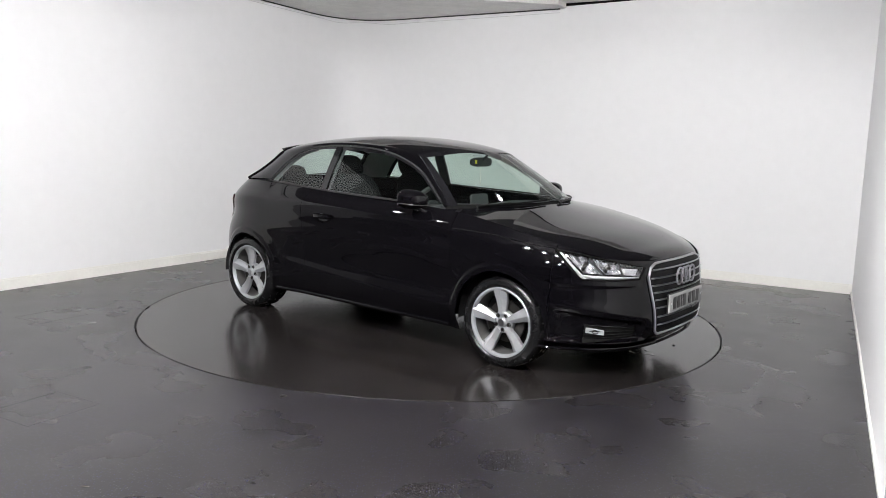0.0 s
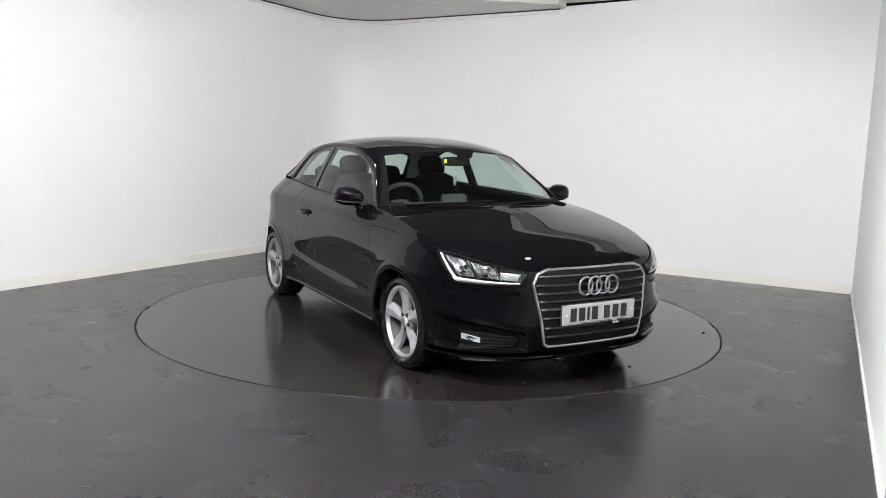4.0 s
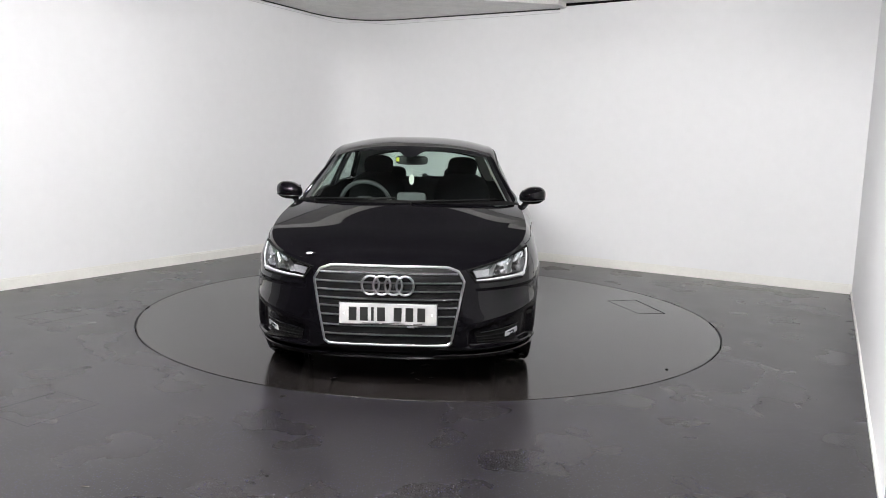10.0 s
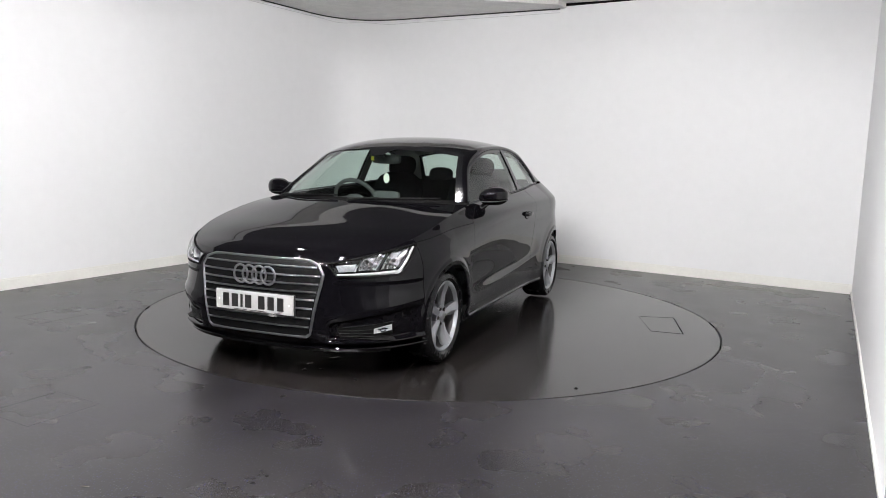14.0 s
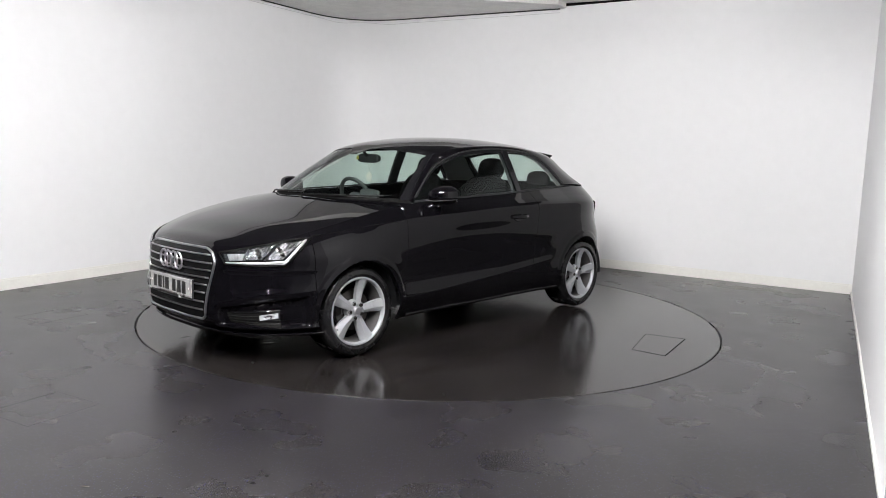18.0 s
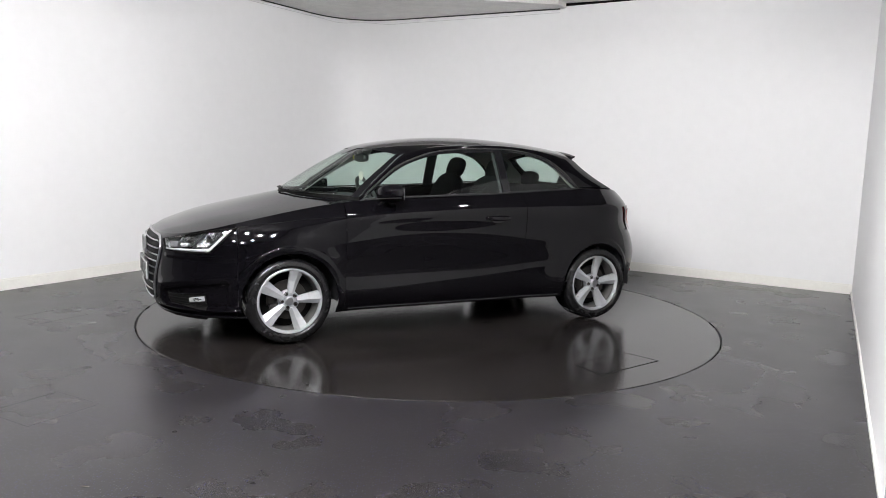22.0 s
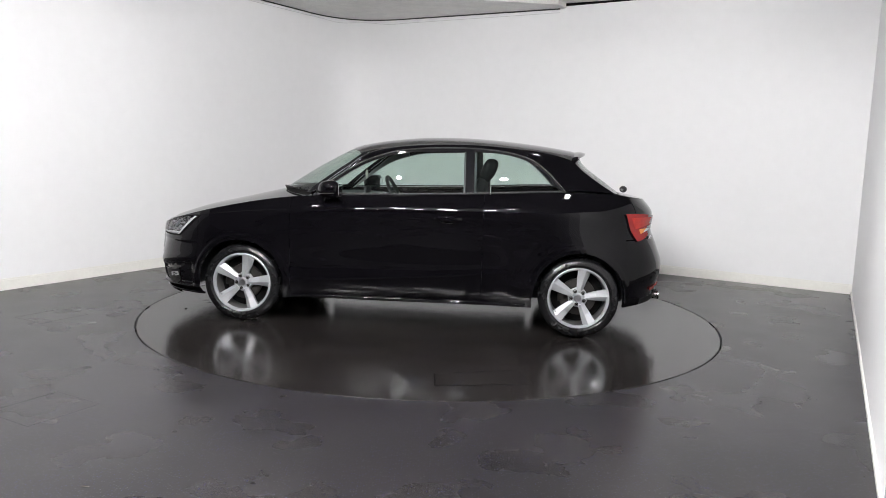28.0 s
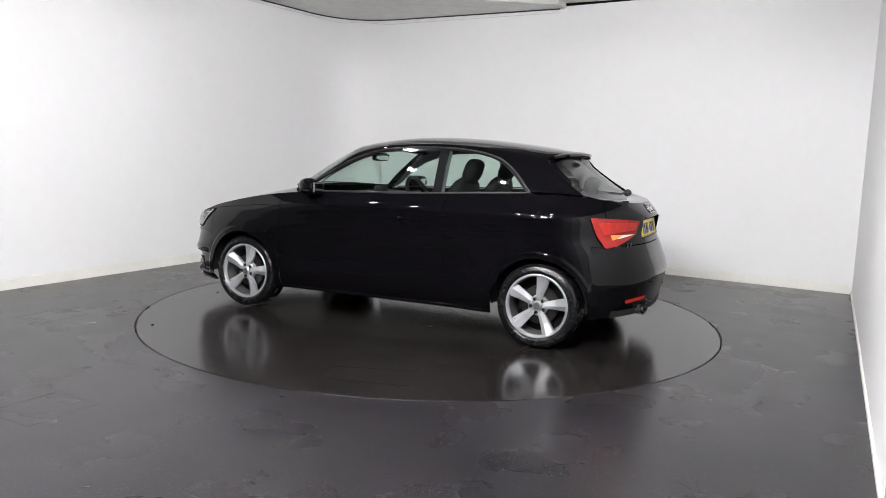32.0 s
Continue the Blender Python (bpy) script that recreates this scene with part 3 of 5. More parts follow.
def skin(u, v):
    """A place on the left half of the body's skin: u 0 nose, 1 to 2 the side, 3 tail; v 0 sill, 1 belt."""
    w = plain_skin(u, v)
    w.y += creases(w.x, w.y, w.z)
    if w.y > 0.6:
        w.y += arch_lip(w.x, w.z)
    d = front_sculpt(w.x, w.y, w.z)
    if d:
        away = Vector((0.8 * (w.x - 1.2), w.y, 0)).normalized()
        w += away * d
    if u < 0:
        w.y = -w.y
    return w


def skin_n(u, v):
    e = 0.004
    a = skin(u + e, v) - skin(max(u - e, 0), v)
    b = skin(u, min(v + 0.01, 1)) - skin(u, max(v - 0.01, 0))
    n = b.cross(a)
    if n.length < 1e-9:
        return Vector((1, 0, 0))
    n.normalize()
    c = skin(u, v) - Vector((0, 0, 0.55))
    return n if n.dot(c) > 0 else -n


GU, GV = 300, 60
GRID = np.array([[tuple(skin(3 * i / GU, j / GV)) for j in range(GV + 1)] for i in range(GU + 1)])


def uv_of(x, y, z):
    d = ((GRID - np.array((x, y, z))) ** 2).sum(-1)
    i, j = np.unravel_index(int(d.argmin()), d.shape)
    return 3 * i / GU, j / GV


def face_x(y, z, tail=False):
    """x of the nose or tail skin at (y, z)."""
    g = GRID[200:] if tail else GRID[:101]
    d = (g[:, :, 1] - abs(y)) ** 2 + (g[:, :, 2] - z) ** 2
    i, j = np.unravel_index(int(d.argmin()), d.shape)
    i, j = min(max(i, 1), g.shape[0] - 2), min(max(j, 1), g.shape[1] - 2)
    p, a, b = g[i, j], g[i + 1, j] - g[i - 1, j], g[i, j + 1] - g[i, j - 1]
    n = np.cross(a, b)
    return float(p[0] - (n[1] * (abs(y) - p[1]) + n[2] * (z - p[2])) / n[0]) if abs(n[0]) > 1e-9 else float(p[0])


def u_of_x(x, v):
    lo, hi = 0.0, 3.0
    for _ in range(26):
        m = (lo + hi) / 2
        if plain_skin(m, v).x > x:
            lo = m
        else:
            hi = m
    return lo


def mirror(p, s):
    return Vector((p.x, p.y * s, p.z))


def cut_arches(bm):
    """Open round wheel arches in a panel."""
    for cx in (AXLE, -AXLE):
        inside = {}
        for v in bm.verts:
            r = math.hypot(v.co.x - cx, v.co.z - HUB_Z)
            if r < ARCH_R and abs(v.co.y) > 0.5:
                inside[v] = r
        gone = [f for f in bm.faces if all(v in inside for v in f.verts)]
        bmesh.ops.delete(bm, geom=gone, context="FACES")
        for v in bm.verts:
            r = math.hypot(v.co.x - cx, v.co.z - HUB_Z)
            if r < ARCH_R - 1e-5 and abs(v.co.y) > 0.5 and v.link_faces:
                k = ARCH_R / max(r, 0.05)
                v.co.x, v.co.z = cx + (v.co.x - cx) * k, HUB_Z + (v.co.z - HUB_Z) * k
    loose = [v for v in bm.verts if not v.link_faces]
    bmesh.ops.delete(bm, geom=loose, context="VERTS")


def panel_bm(bm, ua, ub, va, vb, nu, nv, s):
    """A panel of the skin; ua and ub are functions of v."""
    def f(a, b):
        v = va + (vb - va) * b
        u = ua(v) + (ub(v) - ua(v)) * a
        return mirror(skin(u, v), s)
    sheet(bm, nu, nv, f, flip=(s < 0))


def at_x(x):
    return lambda v: u_of_x(x, v)


def at_u(u):
    return lambda v: u


def patch_on_skin(bm, corners, n, m, lift, s, bow=(0, 0, 0, 0)):
    """A patch between four places (u, v) of the skin, lifted off it."""
    a, b, c, d = [Vector(q) for q in corners]

    def f(i, j):
        p = a.lerp(b, i).lerp(d.lerp(c, i), j)
        k = 4 * i * (1 - i)
        h = 4 * j * (1 - j)
        p = p + Vector((0, bow[0] * k * (1 - j) + bow[2] * k * j)) + Vector((bow[1] * h * i + bow[3] * h * (1 - i), 0))
        return mirror(skin(p.x, p.y) + skin_n(p.x, p.y) * lift, s)
    sheet(bm, n, m, f, flip=(s < 0))


# the upper body: outer edge of roof and screens (left), and the spine over the middle
EDGE = smooth3([(0.745, 0.725, 0.960), (0.62, 0.666, 1.068), (0.475, 0.606, 1.180), (0.335, 0.562, 1.277), (0.10, 0.550, 1.331), (-0.2, 0.544, 1.352),
                (-0.5, 0.536, 1.354), (-0.8, 0.530, 1.332), (-1.05, 0.522, 1.293), (-1.17, 0.522, 1.250), (-1.24, 0.548, 1.190), (-1.35, 0.585, 1.110), (-1.47, 0.630, 1.035)])
SPINE = smooth3([(1.10, 0, 0.970), (0.945, 0, 1.074), (0.735, 0, 1.203), (0.470, 0, 1.330), (0.11, 0, 1.391), (-0.21, 0, 1.411),
                 (-0.53, 0, 1.404), (-0.85, 0, 1.378), (-1.10, 0, 1.346), (-1.225, 0, 1.318), (-1.275, 0, 1.235), (-1.43, 0, 1.118), (-1.59, 0, 1.0)])
# top of the side windows, from the mirror to the tail
ARC = smooth3([(0.70, 0, 0.985), (0.58, 0, 1.075), (0.457, 0, 1.160), (0.33, 0, 1.225), (0.12, 0, 1.292), (-0.15, 0, 1.322), (-0.45, 0, 1.326),
               (-0.68, 0, 1.306), (-0.85, 0, 1.262), (-0.94, 0, 1.207), (-1.00, 0, 1.158), (-1.055, 0, 1.100), (-1.105, 0, 1.046)])
BELT_Y = smooth1((-1.55, -1.16, -0.4, 0.3, 0.75), (0.635, 0.705, 0.755, 0.762, 0.738))


LAMP = [Vector(q) for q in ((0.252, 0.825), (0.765, 0.905), (0.603, 0.618), (0.298, 0.632))]


def lamp_uv(i, j):
    """Places on the skin over a headlight: i 0 inner to 1 outer, j 0 top to 1 bottom."""
    a, b, c, d = LAMP
    p = a.lerp(b, i).lerp(d.lerp(c, i), j)
    k = 4 * i * (1 - i)
    return p.x, p.y + k * (0.070 * (1 - j) - 0.006 * j)


def lamp_at(i, j, lift, s):
    u, v = lamp_uv(i, j)
    return mirror(skin(u, v) + skin_n(u, v) * lift, s)


def within(poly, x, y):
    odd = False
    for (x0, y0), (x1, y1) in zip(poly, poly[1:] + poly[:1]):
        if (y0 > y) != (y1 > y) and x < x0 + (x1 - x0) * (y - y0) / (y1 - y0):
            odd = not odd
    return odd


def side_y(x, z):
    t = (z - 0.98) / 0.37
    f = min(1.0, max(0.0, x / 0.45))
    return BELT_Y(x) - 0.150 * t - 0.035 * t * t - 0.07 * t * f * f


def lid(s, w):
    """Windscreen, roof and rear screen: s 0 cowl to 1 tail, w -1 to 1 across."""
    e, c = EDGE(s), SPINE(s)
    k = 1 - abs(w) ** 2.7
    return Vector((e.x + (c.x - e.x) * k, e.y * w, e.z + (c.z - e.z) * k))


def arc_at(s):
    p = ARC(s)
    return Vector((p.x, side_y(p.x, p.z), p.z))


ARC_X = [(ARC(i / 200).x, ARC(i / 200).z) for i in range(201)][::-1]


def arc_z(x):
    return float(np.interp(x, [q[0] for q in ARC_X], [q[1] for q in ARC_X]))


def belt_z(x):
    return HEIGHTS[6](x) + 0.008


HOOD_Z = spline1((1.06, 1.18, 1.5, 1.75, 1.87, 1.95, 1.99), (0.978, 0.950, 0.872, 0.808, 0.766, 0.732, 0.703))


def hood(u, w):
    e = skin(abs(u), 1.0)
    g = (1.99 - e.x) / (1.99 - 0.745)
    xs = 1.99 - 0.89 * g
    # a crowned middle between two creases, then falling flanks
    a = abs(w)
    q = 0.60
    k = 1 - 0.20 * (a / q) ** 2.2 if a < q else 0.80 * (1 - ((a - q) / (1 - q)) ** 1.25)
    z = e.z + (HOOD_Z(xs) - e.z) * k
    return Vector((e.x + (xs - e.x) * (1 - w * w), e.y * w, z))


def orient(bm, centre=(0, 0, 0.55)):
    """Turn a sheet's faces outward."""
    bm.normal_update()
    c = Vector(centre)
    if sum(f.normal.dot(f.calc_center_median() - c) * f.calc_area() for f in bm.faces) < 0:
        bmesh.ops.reverse_faces(bm, faces=bm.faces)
    bm.normal_update()


def shell(bm, t):
    """Give an outward sheet a thickness inward, with a closed rim."""
    faces, rim = list(bm.faces), [e for e in bm.edges if len(e.link_faces) == 1]
    inner = {v: bm.verts.new(v.co - v.normal * t) for v in list(bm.verts)}
    loops = [(e, e.link_loops[0].vert) for e in rim]
    for f in faces:
        bm.faces.new([inner[v] for v in reversed(f.verts)])
    for e, a in loops:
        b = e.other_vert(a)
        bm.faces.new((b, a, inner[a], inner[b]))


def add(name, bm, material, parent, label="", thick=0.0, off=-1.0):
    bmesh.ops.remove_doubles(bm, verts=bm.verts, dist=1e-5)
    if thick:
        orient(bm)
        if off > 0:
            bm.normal_update()
            for v in bm.verts:
                v.co += v.normal * thick
        shell(bm, thick)
    return part(name, bm, material, parent, label)


def build_wheel(parent, x, s):
    """One road wheel: tyre, five-spoke rim, bolts, brake disc. The outer face looks to side s."""
    wheel = new("wheel")
    wheel.parent = parent
    wheel.location = (x, 0.715 * s, HUB_Z)
    wheel.rotation_euler = (0, radians((41 if x > 0 else 44) if s > 0 else 59), 0 if s > 0 else math.pi)
    tagged(wheel, "five-spoke silver alloy wheel with a low tyre")
    R, B = TYRE_R, 0.217
    bm = bmesh.new()
    prof = [(B - 0.006, -0.098), (B + 0.012, -0.106), (R - 0.042, -0.110), (R - 0.012, -0.097), (R - 0.002, -0.080), (R, -0.04), (R, 0.04), (R - 0.002, 0.080), (R - 0.012, 0.097),
            (R - 0.030, 0.1075), (R - 0.045, 0.1085), (R - 0.047, 0.1095), (R - 0.053, 0.1095), (R - 0.055, 0.108), (B + 0.010, 0.104), (B + 0.003, 0.098), (B - 0.004, 0.088)]
    lathe(bm, prof, 72)
    bmesh.ops.recalc_face_normals(bm, faces=bm.faces)
    part("tyre", bm, M_TYRE, wheel, "black low-profile tyre")
    bm = bmesh.new()
    lathe(bm, [(B - 0.002, 0.088), (B + 0.002, 0.098), (B - 0.002, 0.1005), (B - 0.010, 0.099), (B - 0.0165, 0.090), (B - 0.018, 0.078), (B - 0.012, 0.076)], 72)
    bmesh.ops.recalc_face_normals(bm, faces=bm.faces)
    rim = part("rim", bm, M_RIM, wheel, "silver rim lip")
    # silver barrel behind the lip, its shade put into a darker colour
    bm = bmesh.new()
    lathe(bm, [(B - 0.013, 0.0775), (B - 0.0185, 0.075), (B - 0.022, 0.040), (B - 0.026, -0.09), (B - 0.004, -0.098)], 72)
    bmesh.ops.recalc_face_normals(bm, faces=bm.faces)
    part("barrel", bm, M_BARREL, rim, "silver rim barrel, coloured dark as in shade")
    for k in range(5):
        bm = bmesh.new()
        # a broad spoke that widens outward, with one raised half
        a = 2 * math.pi * k / 5
        secs = []
        for t in (0.0, 0.5, 0.92, 1.0):
            r = 0.052 + (B - 0.006 - 0.052) * t
            wl = 0.025 + 0.020 * t**1.2
            wr = 0.025 + 0.024 * t**1.2
            y = 0.078 + 0.020 * t - 0.010 * math.sin(math.pi * t)
            secs.append([(r, -wl, y - 0.030), (r, -wl, y - 0.004), (r, wr * 0.20, y + 0.004), (r, wr * 0.95, y - 0.008 - 0.016 * t), (r, wr, y - 0.022), (r, wr * 0.9, y - 0.040)])
        rows = []
        for sec in secs:
            row = []
            for r, q, y in sec:
                ang = a + q / max(r, 0.06)
                row.append(bm.verts.new((r * math.cos(ang), y, r * math.sin(ang))))
            rows.append(row)
        for i in range(len(rows) - 1):
            for j in range(6):
                bm.faces.new((rows[i][j], rows[i + 1][j], rows[i + 1][(j + 1) % 6], rows[i][(j + 1) % 6]))
        bm.faces.new(rows[0])
        bm.faces.new(rows[-1][::-1])
        bmesh.ops.recalc_face_normals(bm, faces=bm.faces)
        part("spoke", bm, M_RIM, wheel, sharp=12)
    bm = bmesh.new()
    lathe(bm, [(0.0001, 0.086), (0.026, 0.085), (0.031, 0.080), (0.033, 0.070), (0.060, 0.074), (0.068, 0.068), (0.070, 0.02)], 40)
    bmesh.ops.recalc_face_normals(bm, faces=bm.faces)
    hub = part("hub", bm, M_RIM, wheel, "silver wheel hub")
    bm = bmesh.new()
    lathe(bm, [(0.0001, 0.090), (0.022, 0.0895), (0.026, 0.086), (0.026, 0.075)], 32)
    bmesh.ops.recalc_face_normals(bm, faces=bm.faces)
    part("hub_cap", bm, M_SATIN, hub, "grey hub cap")
    for k in range(5):
        a = 2 * math.pi * (k + 0.5) / 5
        bm = bmesh.new()
        lathe(bm, [(0.0001, 0.074), (0.007, 0.074), (0.008, 0.066), (0.013, 0.070), (0.0145, 0.066), (0.0145, 0.05)], 14)
        bmesh.ops.translate(bm, vec=(0.050 * math.cos(a), 0.006, 0.050 * math.sin(a)), verts=bm.verts)
        bmesh.ops.recalc_face_normals(bm, faces=bm.faces)
        part("wheel_bolt", bm, M_DISC, hub)
    bm = bmesh.new()
    lathe(bm, [(0.05, 0.035), (0.07, 0.028), (0.132, 0.028), (0.132, 0.006), (0.05, 0.006)], 48)
    bmesh.ops.recalc_face_normals(bm, faces=bm.faces)
    part("brake_disc", bm, M_DISC, wheel, "steel brake disc")
    bm = bmesh.new()
    sheet(bm, 8, 3, lambda p, q: Vector(((0.085 + 0.06 * q) * math.cos(0.5 + 1.0 * p), 0.030 + 0.006 * math.sin(math.pi * q), (0.085 + 0.06 * q) * math.sin(0.5 + 1.0 * p))))
    thicken(part("brake_caliper", bm, M_DISC, wheel, "grey brake caliper"), 0.012, 0.0)
    bm = bmesh.new()
    lathe(bm, [(0.0001, -0.02), (B - 0.03, -0.02)], 40)
    part("brake_shield", bm, M_GAP, wheel, "dark backing plate")
    bm = bmesh.new()
    tube(bm, [(0.192, 0.06, 0.03), (0.182, 0.085, 0.03)], 0.004, 8)
    part("valve", bm, M_TRIM, wheel)
    return wheel


def build_shell(car):
    for s in (1, -1):
        bm = bmesh.new()
        panel_bm(bm, at_x(1.572), at_x(0.866), 0.0, 1.0, 84, 96, s)
        cut_arches(bm)
        add("front_wing", bm, M_PAINT, car, "gloss black front wing", 0.012)
        bm = bmesh.new()
        panel_bm(bm, at_x(0.862), at_x(-0.536), 0.13, 1.0, 70, 78, s)
        door = add("door", bm, M_PAINT, car, "gloss black door", 0.03)
        bm = bmesh.new()
        panel_bm(bm, at_x(0.862), at_x(-0.90), 0.0, 0.125, 60, 8, s)
        cut_arches(bm)
        add("sill", bm, M_PAINT, car, "gloss black sill", 0.02)
        bm = bmesh.new()
        panel_bm(bm, at_x(-0.540), at_x(-1.56), 0.13, 1.0, 96, 96, s)
        cut_arches(bm)
        panel_bm(bm, at_x(-1.56), at_u(2.50), 0.60, 1.0, 24, 24, s)
        add("rear_wing", bm, M_PAINT, car, "gloss black rear wing", 0.012)
        bm = bmesh.new()
        tube(bm, [mirror(skin(u_of_x(x, 0.035), 0.035) + Vector((0, 0.003, 0.002)), s) for x in np.linspace(0.84, -0.86, 40)], 0.015, 12)
        add("sill_edge", bm, M_PAINT, car, "gloss black rounded edge of the sill")
        # handle on the door
        handle = new("door_handle")
        handle.parent = door
        bm = bmesh.new()
        u0, v0 = uv_of(-0.30, 0.86, 0.825)
        p0 = skin(u0, v0)
        lathe(bm, [(0.0001, 0.0), (0.6, 0.0015), (0.92, 0.004), (1.0, 0.002), (1.0, -0.004)], 24)
        bmesh.ops.scale(bm, vec=(0.062, 1, 0.030), verts=bm.verts)
        bmesh.ops.transform(bm, matrix=Matrix.Translation((p0.x + 0.005, (p0.y + 0.001) * s, p0.z - 0.004)) @ Matrix.Diagonal((1, s, 1, 1)), verts=bm.verts)
        bmesh.ops.recalc_face_normals(bm, faces=bm.faces)
        part("handle_cup", bm, M_GLOSSBLK, handle, "hollow behind the handle")
        bm = bmesh.new()
        rows = []
        for k in range(13):
            t = k / 12
            c = p0 + Vector((0.10 - 0.20 * t, 0.004 + 0.026 * math.sin(math.pi * min(1, max(0, t))) ** 0.5, 0.004))
            h = 0.011 + 0.005 * math.sin(math.pi * t)
            rows.append([bm.verts.new((c.x, (c.y + dy) * s, c.z + dz)) for dy, dz in ((-0.006, -h), (0.005, -h * 0.8), (0.008, 0), (0.005, h * 0.8), (-0.006, h))])
        for i in range(12):
            for j in range(5):
                bm.faces.new((rows[i][j], rows[i + 1][j], rows[i + 1][(j + 1) % 5], rows[i][(j + 1) % 5]))
        bm.faces.new(rows[0])
        bm.faces.new(rows[-1])
        bmesh.ops.recalc_face_normals(bm, faces=bm.faces)
        part("handle_bar", bm, M_PAINT, handle)
        # window frame: between the window arc and the roof edge, and the belt moulding
        bm = bmesh.new()
        sheet(bm, 72, 6, lambda a, b: mirror(arc_at(a).lerp(EDGE(a), b) + Vector((0, 0.012 * math.sin(math.pi * b), 0.006 * math.sin(math.pi * b))), s), flip=(s > 0))
        add("side_frame", bm, M_PAINT, car, "black roof pillar and rail", 0.02)
        bm = bmesh.new()
        sheet(bm, 24, 4, lambda a, b: mirror(arc_at(0.30 * a).lerp(EDGE(0.30 * a), b) + Vector((-0.02, -0.035, -0.012)), s))
        add("pillar_trim", bm, M_LINER, car, "pale inner trim of the screen pillar", 0.004)
        bm = bmesh.new()
        sheet(bm, 24, 4, lambda a, b: mirror(arc_at(0.60 + 0.40 * a).lerp(EDGE(0.60 + 0.40 * a), b) + Vector((0.02, -0.045, -0.012)), s))
        add("pillar_trim", bm, M_LINER, car, "pale inner trim of the rear pillar", 0.004)
        bm = bmesh.new()
        def pillar(a, b):
            z = belt_z(-0.41) + (arc_z(-0.42) + 0.004 - belt_z(-0.41)) * b
            x = -0.385 - 0.062 * a - 0.012 * (1 - b)
            return mirror(Vector((x, side_y(x, z) + 0.004, z)), s)
        sheet(bm, 4, 12, pillar, flip=(s < 0))
        add("door_pillar", bm, M_GLOSSBLK, car, "gloss black door pillar", 0.02)
        bm = bmesh.new()
        sheet(bm, 4, 12, lambda a, b: pillar(-0.25 + 1.5 * a, b) + Vector((0, -0.034 * s, 0)), flip=(s < 0))
        add("pillar_trim", bm, M_DASH, car, "dark inner trim of the door pillar", 0.004)

        def pane(x0, x1, zlo=0.0):
            def f(a, b):
                x = x0 + (x1 - x0) * a
                lo, hi = belt_z(x), max(arc_z(x), belt_z(x) + 0.002)
                z = lo + (hi - lo) * b
                return mirror(Vector((x, side_y(x, z) - 0.004, z)), s)
            return f
        bm = bmesh.new()
        sheet(bm, 40, 10, pane(0.70, -0.385), flip=(s > 0))
        ob = add("door_window", bm, M_GLASS, car, "green tinted door window")
        bm = bmesh.new()
        sheet(bm, 30, 10, pane(-0.445, -1.105), flip=(s > 0))
        ob = add("quarter_window", bm, M_GLASS, car, "green tinted rear side window")
        # black frame round the glass
        bm = bmesh.new()

        def surround(a, b):
            p = arc_at(a)
            q = p + (Vector((-0.20, p.y, 1.06)) - p).normalized() * (0.004 + 0.026 * b)
            q.z = max(q.z, belt_z(q.x))
            return mirror(Vector((q.x, side_y(q.x, q.z) + 0.0015 - 0.003 * b, q.z)), s)
        sheet(bm, 72, 3, surround, flip=(s > 0))
        add("window_surround", bm, M_GLOSSBLK, car, "gloss black surround of the side windows", 0.004)
        # rubber seals round the windows
        bm = bmesh.new()
        loop = [mirror(arc_at(i / 60) + Vector((0, 0.004, 0)), s) for i in range(61)]
        tube(bm, loop, 0.006, 6)
        part("window_seal", bm, M_TRIM, car, "black rubber window seal")
        bm = bmesh.new()
        loop = [mirror(Vector((x, side_y(x, belt_z(x)) + 0.005, belt_z(x))), s) for x in np.linspace(0.71, -1.115, 50)]
        tube(bm, loop, 0.007, 6)
        part("belt_moulding", bm, M_TRIM, car, "satin black strip under the side windows")
        # arch lip and wheel well
        for cx in (AXLE, -AXLE):
            bm = bmesh.new()
            sheet(bm, 40, 3, lambda a, b: Vector((cx + (ARCH_R + 0.006) * math.cos(radians(-4 + 188 * a)), (0.80 - 0.37 * b) * s, HUB_Z + (ARCH_R + 0.006) * math.sin(radians(-4 + 188 * a)))), flip=(s < 0))
            sheet(bm, 40, 2, lambda a, b: Vector((cx + (ARCH_R + 0.006) * (1 - b) * math.cos(radians(-4 + 188 * a)), 0.43 * s, HUB_Z + (ARCH_R + 0.006) * (1 - b) * math.sin(radians(-4 + 188 * a)))))
            add("wheel_well", bm, M_TRIM, car, "dark plastic wheel arch liner")
    # nose and bumper in one skin
    bm = bmesh.new()
    for s in (1, -1):
        def nose(a, b):
            return mirror(skin(u_of_x(1.576, b) * a, b), s)
        rows = sheet(bm, 120, 100, nose, flip=(s < 0))
        rim = [lamp_uv(i / 24, 0.03) for i in range(1, 24)] + [lamp_uv(0.975, j / 12) for j in range(1, 12)]
        rim += [lamp_uv(i / 24, 0.97) for i in range(23, 0, -1)] + [lamp_uv(0.02, j / 12) for j in range(11, 0, -1)]
        gone = []
        for i in range(120):
            for j in range(40, 100):
                v = (j + 0.5) / 100
                u = u_of_x(1.576, v) * (i + 0.5) / 120
                if u > 0.2 and within(rim, u, v):
                    gone += [f for f in rows[i][j].link_faces if rows[i + 1][j + 1] in f.verts]
        bmesh.ops.delete(bm, geom=list(set(gone)), context="FACES")
    cut_arches(bm)
    add("front_bumper", bm, M_PAINT, car, "gloss black nose and bumper", 0.012)
    bm = bmesh.new()
    for s in (1, -1):
        panel_bm(bm, at_x(-1.5608), at_u(3.0), 0.0, 0.592, 50, 40, s)
    cut_arches(bm)
    rb = add("rear_bumper", bm, M_PAINT, car, "gloss black rear bumper", 0.012)
    bm = bmesh.new()
